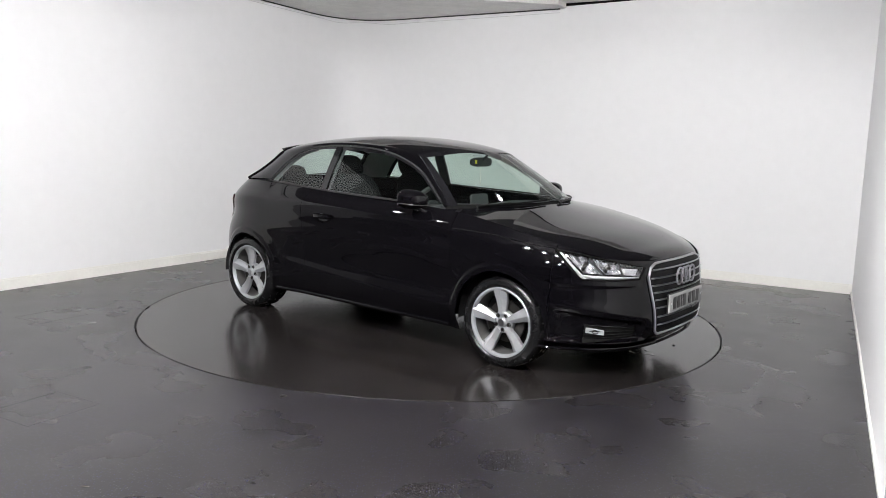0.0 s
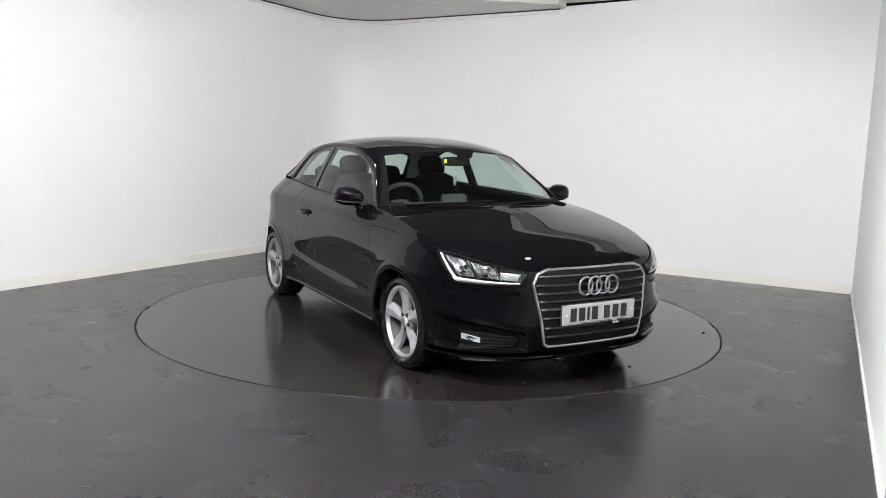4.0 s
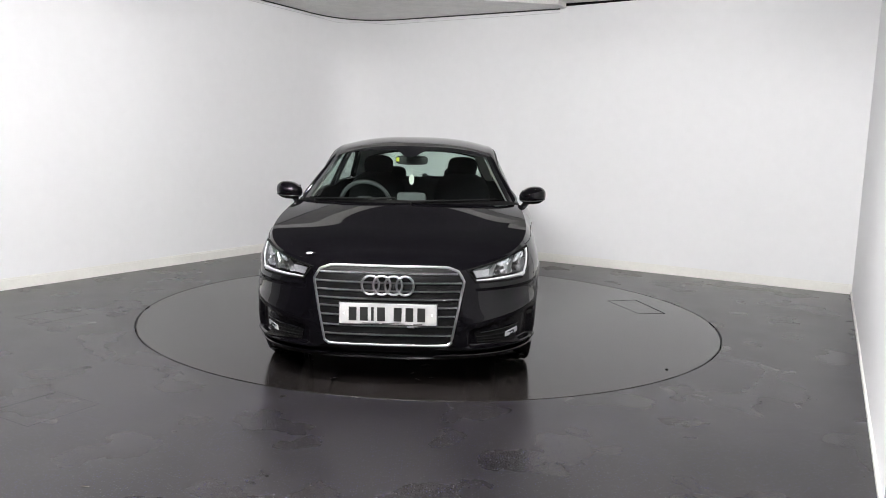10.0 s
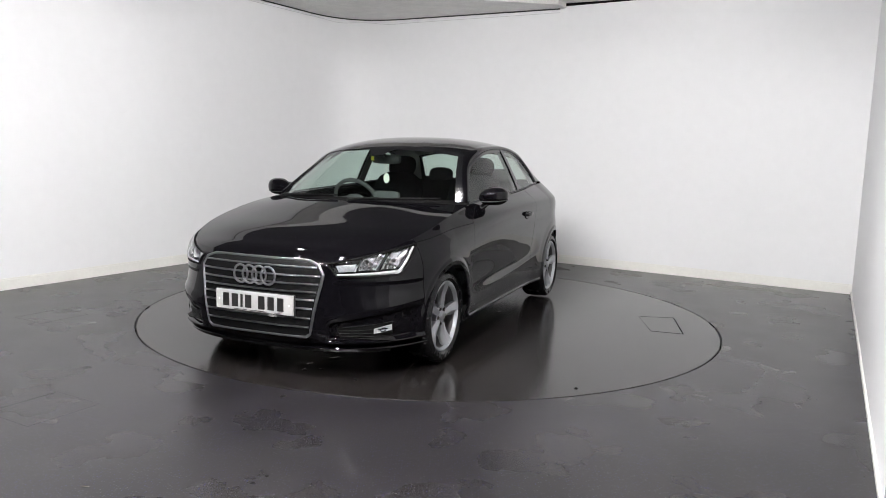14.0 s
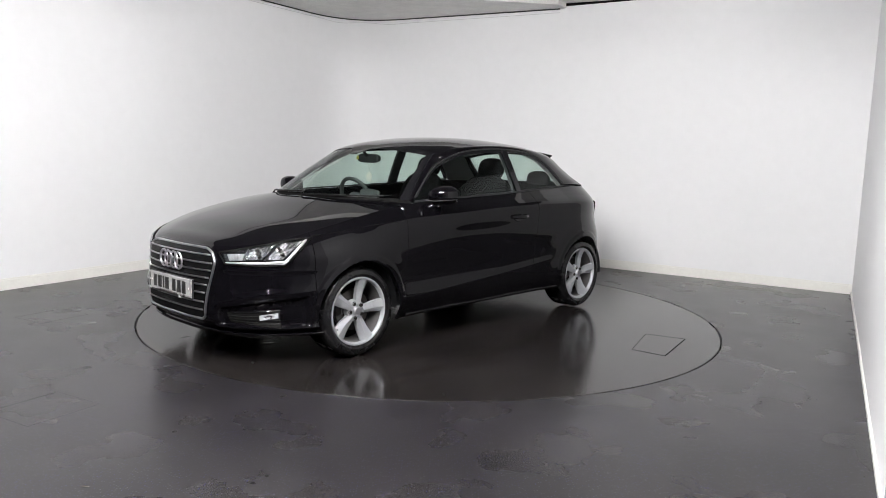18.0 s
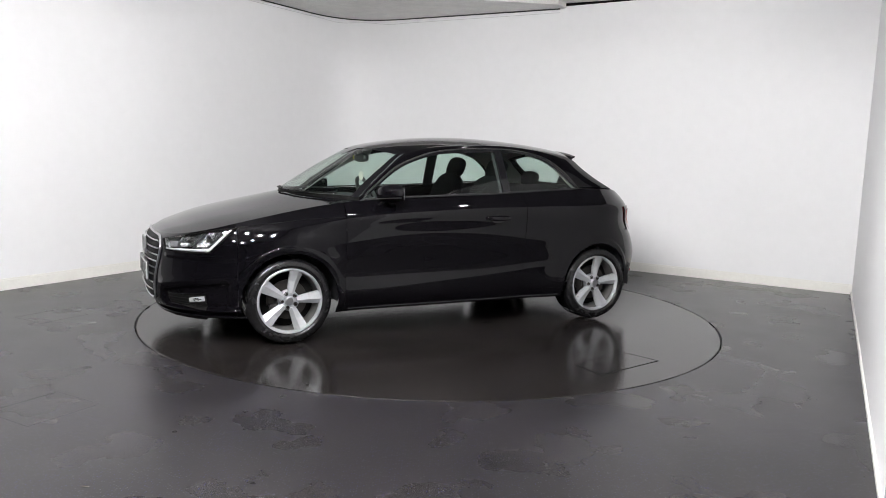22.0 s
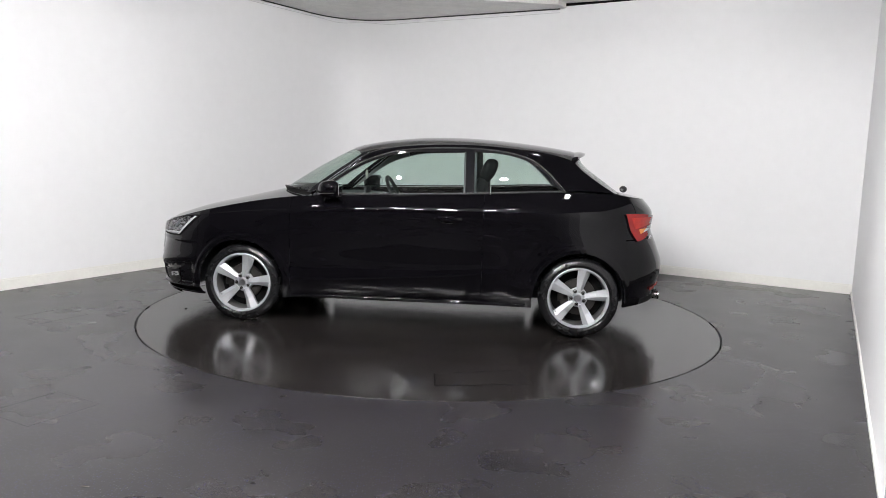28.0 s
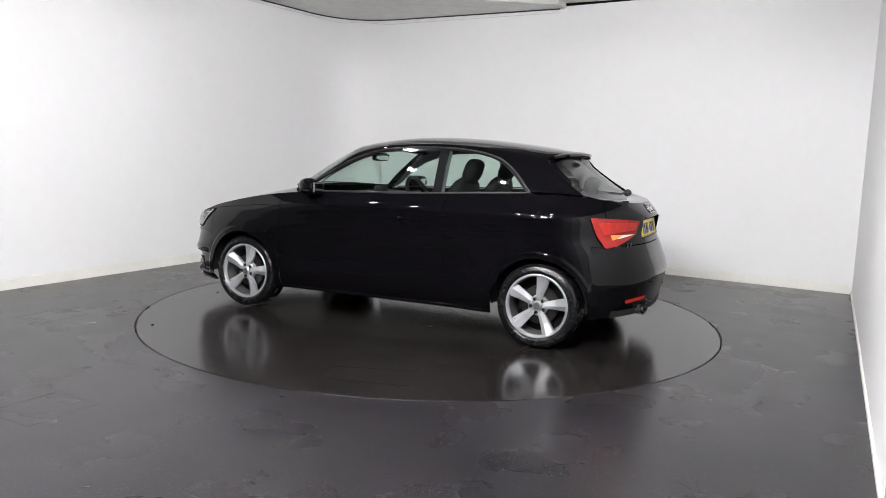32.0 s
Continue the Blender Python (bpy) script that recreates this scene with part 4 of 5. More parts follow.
    for s in (1, -1):
        panel_bm(bm, at_u(2.506), at_u(3.0), 0.60, 1.0, 30, 24, s)
    hole = [f for f in bm.faces if all(abs(v.co.y) < 0.292 and 0.745 < v.co.z < 0.895 for v in f.verts)]
    bmesh.ops.delete(bm, geom=hole, context="FACES")
    tail = add("tailgate", bm, M_PAINT, car, "gloss black tailgate", 0.012)
    # ledge from the tailgate's top to the rear screen
    bm = bmesh.new()
    for s in (1, -1):
        ua = u_of_x(-1.46, 1.0)
        sheet(bm, 24, 4, lambda a, b: mirror(skin(ua + (3.0 - ua) * a, 1.0), s).lerp(lid(1.0, s * max(0, 1 - a)), b) + Vector((0, 0, 0.006 * math.sin(math.pi * b))), flip=(s < 0))
    add("tail_ledge", bm, M_PAINT, car, "black ledge under the rear screen")
    # bonnet
    bm = bmesh.new()
    ub = u_of_x(0.75, 1.0)
    sheet(bm, 60, 48, lambda a, b: hood(0.004 + (ub - 0.004) * a, -1 + 2 * b), flip=False)
    add("bonnet", bm, M_PAINT, car, "gloss black bonnet with two soft creases")
    # cowl
    bm = bmesh.new()
    sheet(bm, 4, 30, lambda a, b: hood(ub, -1 + 2 * b).lerp(lid(0.012, -1 + 2 * b), a) + Vector((0, 0, -0.004 * math.sin(math.pi * a))))
    add("cowl_panel", bm, M_GAP, car, "black plastic panel below the windscreen")
    # roof and screens
    bm = bmesh.new()
    sheet(bm, 50, 40, lambda a, b: lid(0.252 + 0.498 * a, -1 + 2 * b))
    add("roof", bm, M_PAINT, car, "gloss black roof", 0.015)
    bm = bmesh.new()
    sheet(bm, 30, 30, lambda a, b: lid(0.28 + 0.44 * a, -0.93 + 1.86 * b) + Vector((0, 0, -0.03)))
    add("headliner", bm, M_LINER, car, "pale cloth headlining")
    bm = bmesh.new()
    sheet(bm, 30, 40, lambda a, b: lid(0.016 + 0.234 * a, -0.955 + 1.91 * b) + Vector((0, 0, -0.002)))
    add("windscreen", bm, M_GLASS, car, "green tinted windscreen")
    for s in (1, -1):
        bm = bmesh.new()
        sheet(bm, 30, 3, lambda a, b: lid(0.004 + 0.250 * a, s * (0.95 + 0.052 * b)) + Vector((0.002, 0, 0.002)))
        add("pillar_edge", bm, M_GLOSSBLK, car, "black windscreen edge")
    bm = bmesh.new()
    sheet(bm, 6, 30, lambda a, b: lid(0.232 + 0.022 * a - 0.030 * math.exp(-((b - 0.5) / 0.07) ** 4) * (1 - a), -0.955 + 1.91 * b) + Vector((0.001, 0, 0.001)))
    add("screen_band", bm, M_GLOSSBLK, car, "black printed band along the screen's top")
    bm = bmesh.new()
    sheet(bm, 20, 34, lambda a, b: lid(0.775 + 0.20 * a, -0.90 + 1.80 * b) + Vector((0, 0, -0.002)))
    rs = add("rear_screen", bm, M_GLASS, car, "green tinted rear screen")
    bm = bmesh.new()
    for s in (1, -1):
        sheet(bm, 24, 4, lambda a, b: lid(0.74 + 0.26 * a, s * (0.89 + 0.11 * b)))
    sheet(bm, 4, 30, lambda a, b: lid(0.972 + 0.03 * a, -0.9 + 1.8 * b))
    sheet(bm, 4, 30, lambda a, b: lid(0.74 + 0.04 * a, -0.9 + 1.8 * b))
    add("tailgate_frame", bm, M_PAINT, car, "black frame of the rear screen", 0.012)
    # roof spoiler
    bm = bmesh.new()

    def spoil(a, b):
        w = -1 + 2 * b
        p = lid(0.735, 0.93 * w)
        tip = Vector((-1.300 + 0.090 * w * w, 0.485 * w, 1.320 - 0.030 * w * w))
        return p.lerp(tip, a) + Vector((0, 0, 0.008 * math.sin(math.pi * a)))
    sheet(bm, 10, 36, spoil)
    add("roof_spoiler", bm, M_PAINT, car, "gloss black roof spoiler", 0.017, -1.0)
    # under-floor
    bm = bmesh.new()
    box(bm, 0.0, 0, 0.27, 3.2, 0.86, 0.14, 0.03)
    box(bm, 0.0, 0, 0.30, 1.65, 1.50, 0.10, 0.03)
    part("underbody", bm, M_TRIM, car, "dark plastic underbody")
    return tail, rb


def build_front(car):
    # grille outline on the nose
    def outline(k=1.0):
        q = [(-0.315, 0.694), (0.315, 0.694), (0.375, 0.672), (0.405, 0.620), (0.400, 0.590), (0.342, 0.290), (0.318, 0.272), (-0.318, 0.272), (-0.342, 0.290), (-0.400, 0.590), (-0.405, 0.620), (-0.375, 0.672)]
        pts = []
        n = len(q)
        for i in range(n):
            a, b = q[i], q[(i + 1) % n]
            m = 14 if math.hypot(a[0] - b[0], a[1] - b[1]) > 0.2 else 3
            pts += [(a[0] + (b[0] - a[0]) * t / m, a[1] + (b[1] - a[1]) * t / m) for t in range(m)]
        return pts

    def half_w(z):
        return float(np.interp(z, (0.272, 0.29, 0.59, 0.62, 0.672, 0.694), (0.318, 0.342, 0.400, 0.405, 0.375, 0.315)))
    grille = new("grille")
    grille.parent = car
    tagged(grille, "chrome-framed grille with thin horizontal slats")
    bm = bmesh.new()
    sheet(bm, 24, 24, lambda a, b: Vector((face_x((2 * b - 1) * half_w(0.275 + 0.417 * a), 0.275 + 0.417 * a) + 0.008, (2 * b - 1) * half_w(0.275 + 0.417 * a), 0.275 + 0.417 * a)))
    part("grille_mesh", bm, M_MESH, grille, "black honeycomb behind the slats")
    bm = bmesh.new()
    ring = outline()
    xs = np.array([face_x(y, z) for y, z in ring])
    for _ in range(6):
        xs = (np.roll(xs, 1) + 2 * xs + np.roll(xs, -1)) / 4
    tube(bm, [(x + 0.006, y, z) for x, (y, z) in zip(xs, ring)], 0.0080, 10, closed=True)
    part("grille_frame", bm, M_BRIGHT, grille, "chrome grille frame")
    for z in (0.660, 0.612, 0.568, 0.525, 0.482, 0.435, 0.380, 0.331):
        w = half_w(z) - 0.010
        bm = bmesh.new()
        sheet(bm, 2, 24, lambda a, b: Vector((face_x((2 * b - 1) * w, z) + 0.013 + 0.006 * math.sin(math.pi * a), (2 * b - 1) * w, z - 0.0035 + 0.007 * a)))
        bmesh.ops.recalc_face_normals(bm, faces=bm.faces)
        ob = part("slat", bm, M_SLAT, grille)
        thicken(ob, 0.005, 0)
    # badge of four plain rings
    badge = new("badge")
    badge.parent = car
    tagged(badge, "chrome badge of four linked rings")
    for k in range(4):
        y = -0.0925 + 0.0617 * k
        bm = bmesh.new()
        tube(bm, [(face_x(0, 0.60) + 0.020 + (0.003 if k % 2 else 0), y + 0.046 * math.cos(t), 0.600 + 0.050 * math.sin(t)) for t in np.linspace(0, 2 * math.pi, 36, endpoint=False)], 0.0065, 8, closed=True)
        part("ring", bm, M_BRIGHT, badge)
    number_plate(car, "front_plate", 2.074, 0.004, 0.447, 1, M_PLATE_W)
    for s in (1, -1):
        lamp = new("headlight")
        lamp.parent = car
        tagged(lamp, "clear headlight with a white light strip")
        # deep housing behind the lens
        bm = bmesh.new()
        sheet(bm, 40, 20, lambda i, j: lamp_at(i, j, 0.003 - 0.075 * min(1.0, 9 * min(i, 1 - i), 6 * min(j, 1 - j)), s), flip=(s < 0))
        add("lamp_housing", bm, M_LAMPDK, lamp, "grey lamp housing")
        # two fluted reflector boxes and the fluted turn signal
        for i0, i1, deep, flutes in ((0.335, 0.60, 0.050, 7), (0.665, 0.90, 0.045, 5)):
            bm = bmesh.new()

            def bowl(a, b):
                r = min(1.0, math.hypot(2 * a - 1, 2 * b - 1) / 1.15)
                step = 0.006 * abs((a * flutes) % 1.0 - 0.5) + 0.004 * abs((b * 3) % 1.0 - 0.5)
                return lamp_at(i0 + (i1 - i0) * a + 0.05 * (0.5 - b), 0.06 + 0.70 * b, -0.006 - deep * (1 - r * r) - step, s)
            sheet(bm, 28, 18, bowl, flip=(s < 0))
            add("reflector", bm, M_LAMPIN, lamp, "bright fluted reflector", 0.002)
            bm = bmesh.new()
            c0, c1 = lamp_at((i0 + i1) / 2, 0.42, -0.052, s), lamp_at((i0 + i1) / 2, 0.42, -0.014, s)
            tube(bm, [c0, c0.lerp(c1, 0.6), c1], 0.011, 12)
            add("bulb_shield", bm, M_DISC, lamp, "dark cap over the bulb")
        bm = bmesh.new()
        sheet(bm, 24, 8, lambda a, b: lamp_at(0.06 + 0.23 * a, 0.16 + 0.62 * b, -0.016 - 0.004 * abs((a * 6) % 1.0 - 0.5) - 0.02 * a, s), flip=(s < 0))
        add("turn_signal", bm, M_SIGNAL, lamp, "pale fluted turn signal", 0.002)
        for k in (0.63, 0.31):
            bm = bmesh.new()
            sheet(bm, 2, 8, lambda a, b: lamp_at(k - 0.012 + 0.024 * a + 0.05 * (0.5 - b), 0.05 + 0.74 * b, -0.004 - 0.045 * abs(2 * a - 1), s), flip=(s < 0))
            add("lamp_divider", bm, M_SLAT, lamp, "grey web between the reflectors", 0.003)
        # light strip: along the foot, round the corner, up the outer edge
        bm = bmesh.new()
        sheet(bm, 40, 4, lambda a, b: lamp_at(0.03 + 0.955 * a, 0.955 - (0.095 + 0.05 * a * a) * b, 0.0035 + 0.006 * math.sin(math.pi * b), s), flip=(s < 0))
        add("light_strip", bm, M_DRL, lamp, "white light strip along the lamp's lower edge", 0.006)
        bm = bmesh.new()
        sheet(bm, 6, 24, lambda a, b: lamp_at(0.975 - (0.062 - 0.030 * b) * a, 0.955 - 0.90 * b, 0.004 + 0.006 * math.sin(math.pi * a), s), flip=(s < 0))
        add("light_strip", bm, M_DRL, lamp, "white light strip up the lamp's outer edge", 0.006)
        # dark seal round the lens, hiding the panel's cut edge
        bm = bmesh.new()
        edge = [(i / 30, 0.0) for i in range(30)] + [(1.0, j / 14) for j in range(14)] + [(1 - i / 30, 1.0) for i in range(30)] + [(0.0, 1 - j / 14) for j in range(14)]
        tube(bm, [lamp_at(i, j, 0.003, s) for i, j in edge], 0.0055, 6, closed=True)
        add("lamp_seal", bm, M_GAP, lamp, "thin black seal round the lens")
        bm = bmesh.new()
        sheet(bm, 30, 14, lambda i, j: lamp_at(i, j, 0.012 * min(1.0, 12 * min(i, 1 - i, j, 1 - j)) + 0.002, s), flip=(s < 0))
        add("lens", bm, M_LENS, lamp, "clear lamp lens")
        # fog lamp in a dark recess
        fog = new("fog_lamp")
        fog.parent = car
        tagged(fog, "small clear fog lamp in a black slot")
        places = [uv_of(*q) for q in ((1.950, 0.470, 0.335), (1.770, 0.745, 0.348), (1.770, 0.745, 0.268), (1.940, 0.490, 0.262))]
        bm = bmesh.new()
        patch_on_skin(bm, places, 20, 8, 0.0035, s)
        recess = add("fog_recess", bm, M_GRILLE, fog, "matt black plastic panel in the side intake")
        A, B, C, D = [Vector(q) for q in places]
        for k in (0.30, 0.52, 0.74):
            bm = bmesh.new()
            tube(bm, [mirror(skin(*q) + skin_n(*q) * 0.005, s) for q in (A.lerp(B, i / 16).lerp(D.lerp(C, i / 16), k) for i in range(17))], 0.0028, 6)
            add("fin", bm, M_GRILLE, recess)
        F = [Vector(uv_of(*q)) for q in ((1.832, 0.622, 0.322), (1.772, 0.716, 0.327), (1.770, 0.716, 0.294), (1.830, 0.622, 0.292))]
        g = lambda i, j: F[0].lerp(F[1], i).lerp(F[3].lerp(F[2], i), j)
        bm = bmesh.new()
        sheet(bm, 28, 10, lambda i, j: mirror(skin(*g(i, j)) + skin_n(*g(i, j)) * (0.009 - 0.006 * math.sin(math.pi * i) * math.sin(math.pi * j) + 0.004 * abs((i * 6) % 1.0 - 0.5)), s), flip=(s < 0))
        add("fog_reflector", bm, M_DRL, fog, "bright fluted fog lamp reflector", 0.003)
        bm = bmesh.new()
        tube(bm, [mirror(skin(*q) + skin_n(*q) * 0.014, s) for q in (g(0.5 + 0.16 * math.cos(t), 0.5 + 0.34 * math.sin(t)) for t in np.linspace(0, 2 * math.pi, 16, endpoint=False))], 0.0025, 6, closed=True)
        add("fog_bezel", bm, M_GLOSSBLK, fog, "black ring in the fog lamp")
        bm = bmesh.new()
        sheet(bm, 16, 6, lambda i, j: mirror(skin(*g(i, j)) + skin_n(*g(i, j)) * 0.017, s), flip=(s < 0))
        add("fog_lens", bm, M_LENS, fog, "clear fog lamp lens")
        # blade over the slot
        bm = bmesh.new()
        ends = [uv_of(1.950, 0.497, 0.334), uv_of(1.774, 0.751, 0.347)]
        a, b = Vector(ends[0]), Vector(ends[1])
        tube(bm, [mirror(skin(q.x, q.y) + skin_n(q.x, q.y) * 0.006, s) for q in (a.lerp(b, i / 20) for i in range(21))], 0.004, 8)
        add("bumper_blade", bm, M_GLOSSBLK, car, "gloss black blade over the fog lamp slot")
        # lower lip with a raised blade
        bm = bmesh.new()
        tube(bm, [mirror(skin(u, 0.045) + skin_n(u, 0.05) * 0.010, s) for u in np.linspace(0.12, 0.80, 36)], 0.013, 10, flat=0.7)
        add("lip_edge", bm, M_PAINT, car, "gloss black moulded edge of the bumper")
        # shut line between bonnet and wing
        bm = bmesh.new()
        tube(bm, [mirror(skin(u, v) + skin_n(u, v) * 0.0005, s) for u, v in ((0.765, 0.925), (0.80, 0.915), (0.86, 0.895), (0.93, 0.875), (1.0, 0.852), (1.06, 0.833), (1.128, 0.815))], 0.0022, 6)
        add("bonnet_joint", bm, M_GAP, car, "dark joint between bonnet and wing")
        bm = bmesh.new()

        def blade(i, j):
            u = (u_of_x(1.74, 0.0)) * i
            p, n = skin(u, 0.02), skin_n(u, 0.05)
            n.z = 0
            return mirror(p + n * (0.002 + 0.016 * j) + Vector((0, 0, -0.004 - 0.004 * j)), s)
        sheet(bm, 40, 3, blade, flip=(s < 0))
        add("lip", bm, M_GLOSSBLK, car, "black lip under the bumper", 0.014, 0)
        # door mirror
        mir = new("door_mirror")
        mir.parent = car
        tagged(mir, "gloss black door mirror on a short foot")
        bm = bmesh.new()
        bmesh.ops.create_uvsphere(bm, u_segments=36, v_segments=22, radius=1)

        def cap(q):
            """A domed shell: full above, cut flatter below, slimmer towards the car."""
            x, y, z = q
            sx = 0.105 if x > 0 else 0.050
            slim = 0.80 + 0.20 * ease((y + 1.0) / 1.1) - 0.10 * ease((y - 0.4) / 0.6)
            up = 0.070 if z > 0 else 0.058
            return Vector((0.545 + sx * math.copysign(abs(x) ** 0.85, x) - 0.020 * y, (0.876 + 0.096 * math.copysign(abs(y) ** 0.80, y)) * s,
                           0.998 + up * slim * math.copysign(abs(z) ** 0.72, z) + 0.008 * y))
        for v in bm.verts:
            v.co = cap(v.co)
        bmesh.ops.recalc_face_normals(bm, faces=bm.faces)
        part("mirror_cap", bm, M_PAINT, mir)
        bm = bmesh.new()
        band = [cap(Vector((math.cos(t), math.sin(t), -0.42)).normalized() * 1.0) for t in np.linspace(radians(-80), radians(100), 26)]
        tube(bm, [p + (p - Vector((0.545, 0.876 * s, 0.97))).normalized() * 0.001 for p in band], 0.0035, 6)
        part("mirror_joint", bm, M_TRIM, mir, "black joint round the mirror's foot")
        bm = bmesh.new()
        sheet(bm, 8, 6, lambda a, b: Vector((0.492, (0.805 + 0.135 * a) * s, 0.955 + 0.085 * b)))
        thicken(part("mirror_glass", bm, M_CHROME, mir, "mirror glass"), 0.004)
        bm = bmesh.new()
        tube(bm, [(0.640, 0.752 * s, 0.900), (0.625, 0.775 * s, 0.908), (0.600, 0.806 * s, 0.925), (0.575, 0.832 * s, 0.952)], 0.024, 12, flat=0.8)
        part("mirror_foot", bm, M_GLOSSBLK, mir)
    for s, y0 in ((1, 0.06), (-1, -0.62)):
        bm = bmesh.new()
        pts = [lid(0.004 + 0.012 * t, (y0 + 0.56 * t) / 0.735) + Vector((0.006, 0, 0.007)) for t in np.linspace(0, 1, 12)]
        tube(bm, pts, 0.006, 6)
        tube(bm, [pts[4] + Vector((0.0, 0, 0.003)), pts[0] + Vector((0.015, -0.01, -0.004)), pts[0] + Vector((0.03, -0.015, -0.028))], 0.007, 6)
        part("wiper", bm, M_MESH, car, "black windscreen wiper")


def number_plate(car, name, x, y, z, s, material, tilt=0.0):
    plate = new(name)
    plate.parent = car
    tagged(plate, "number plate with dark bars")
    plate.matrix_basis = pose(x, y, z, 0, tilt, 0)
    bm = bmesh.new()
    box(bm, 0, 0, 0, 0.010, 0.52, 0.112, 0.003)
    part("plate_board", bm, material, plate, smooth=False)
    bm = bmesh.new()
    box(bm, -0.009 * s, 0, -0.004, 0.010, 0.53, 0.125, 0.003)
    part("plate_holder", bm, M_TRIM, plate, "black plate holder", smooth=False)
    for q in (-0.235, 0.235):
        bm = bmesh.new()
        lathe(bm, [(0.0001, 0.002), (0.005, 0.0015), (0.006, 0.0)], 12, "x")
        bmesh.ops.transform(bm, matrix=Matrix.Translation((0.0052 * s, q, 0)) @ Matrix.Diagonal((s, 1, 1, 1)), verts=bm.verts)
        bmesh.ops.recalc_face_normals(bm, faces=bm.faces)
        part("plate_screw", bm, M_CASE, plate)
    ys = (-0.188, -0.128, -0.082, -0.036, 0.052, 0.115, 0.178)
    for k, q in enumerate(ys):
        bm = bmesh.new()
        box(bm, 0.0062 * s, q * s, 0, 0.003, 0.014 if k == 2 else 0.042, 0.074, 0.0)
        part("plate_bar", bm, M_INK, plate, "dark bar", smooth=False)
    plate_footer(plate, s)


def plate_footer(plate, s):
    """The maker's thin line of print and the small clip under a plate."""
    for q, w in ((-0.09, 0.09), (0.03, 0.12), (0.16, 0.05)):
        bm = bmesh.new()
        box(bm, 0.0058 * s, q, -0.0495, 0.002, w, 0.0035)
        part("print_bar", bm, M_INK, plate, "thin dark bar of print", smooth=False)
    bm = bmesh.new()
    box(bm, 0.002 * s, 0.125, -0.066, 0.008, 0.042, 0.013, 0.002)
    part("plate_clip", bm, M_SIGNAL, plate, "small grey clip", smooth=False)


def build_rear(car, tail, rb):
    for s in (1, -1):
        lamp = new("tail_light")
        lamp.parent = car
        tagged(lamp, "red tail light with an amber and clear corner")
        a, b, c, d = (2.40, 0.825), (2.775, 0.805), (2.76, 0.690), (2.49, 0.580)
        quad = (a, b, c, d)
        bm = bmesh.new()
        patch_on_skin(bm, quad, 24, 14, 0.011, s, (0.008, 0, -0.022, 0))
        bmesh.ops.solidify(bm, geom=list(bm.faces), thickness=0.012)
        bmesh.ops.recalc_face_normals(bm, faces=bm.faces)
        add("red_lens", bm, M_REDDK, lamp, "dark red outer lens")
        A, B, C, D = [Vector(q) for q in quad]
        g = lambda i, j: tuple(A.lerp(B, i).lerp(D.lerp(C, i), j))
        bm = bmesh.new()
        patch_on_skin(bm, (g(0.10, 0.14), g(0.93, 0.14), g(0.93, 0.62), g(0.15, 0.58)), 20, 10, 0.0125, s, (0.006, 0, 0.004, 0))
        add("brake_lens", bm, M_RED, lamp, "bright red brake lens", 0.002, 1)
        bm = bmesh.new()
        tube(bm, [mirror(skin(*q) + skin_n(*q) * 0.0145, s) for q in (g(0.12 + 0.80 * t, 0.64) for t in np.linspace(0, 1, 14))], 0.0025, 6)
        add("lamp_rib", bm, M_REDDK, lamp, "dark rib across the lens")
        bm = bmesh.new()
        patch_on_skin(bm, ((2.54, 0.690), (2.63, 0.688), (2.61, 0.665), (2.55, 0.640)), 8, 4, 0.013, s)
        add("amber_lens", bm, M_AMBER, lamp, "amber indicator lens", 0.004, 1)
        bm = bmesh.new()
        patch_on_skin(bm, ((2.63, 0.688), (2.735, 0.688), (2.66, 0.668), (2.585, 0.650)), 6, 3, 0.0135, s)
        add("clear_lens", bm, M_CLEARW, lamp, "clear reversing lens", 0.004, 1)
        a, b, c, d = (2.61, 0.164), (2.80, 0.180), (2.80, 0.153), (2.62, 0.139)
        bm = bmesh.new()
        patch_on_skin(bm, (a, b, c, d), 8, 3, 0.006, s)
        add("rear_reflector", bm, M_RED, rb, "narrow red reflector", 0.006, 1)
        # dark lower diffuser edge
    bm = bmesh.new()
    for s in (1, -1):
        sheet(bm, 30, 5, lambda i, j: mirror(skin(2.52 + 0.48 * i, 0.005 + 0.075 * j) + Vector((-0.004 * i, 0.0, -0.002)), s), flip=(s < 0))
    add("diffuser", bm, M_TRIM, car, "black plastic lower edge of the rear bumper")
    for k in range(2):
        bm = bmesh.new()
        lathe(bm, [(0.026, 0.12), (0.030, 0.0), (0.033, -0.075), (0.035, -0.08), (0.031, -0.082), (0.029, -0.07), (0.027, 0.10)], 24, "x")
        bmesh.ops.transform(bm, matrix=Matrix.Translation((-1.790, 0.395 - 0.076 * k, 0.270)), verts=bm.verts)
        bmesh.ops.recalc_face_normals(bm, faces=bm.faces)
        part("tailpipe", bm, M_PIPE, car, "bright steel tailpipe")
    bm = bmesh.new()
    def bowl(i, j):
        e = min(1.0, 14 * min(i, 1 - i, j, 1 - j))
        y, z = (2 * i - 1) * 0.300, 0.738 + 0.164 * j
        fx = face_x(y, z, True)
        return Vector((fx + 0.006 + (max(-1.752, fx + 0.006) - fx - 0.006) * e, y, z))
    sheet(bm, 56, 28, bowl)
    add("plate_recess", bm, M_PAINT, tail, "dark recess round the plate")
    x = -1.762
    number_plate(car, "rear_plate", x - 0.026, 0.0, 0.806, -1, M_PLATE_Y, 12)
    bm = bmesh.new()
    box(bm, face_x(0.05, 0.892, True) + 0.030, 0, 0.890, 0.030, 0.40, 0.020, 0.007)
    part("tailgate_grip", bm, M_GLOSSBLK, tail, "black tailgate grip")
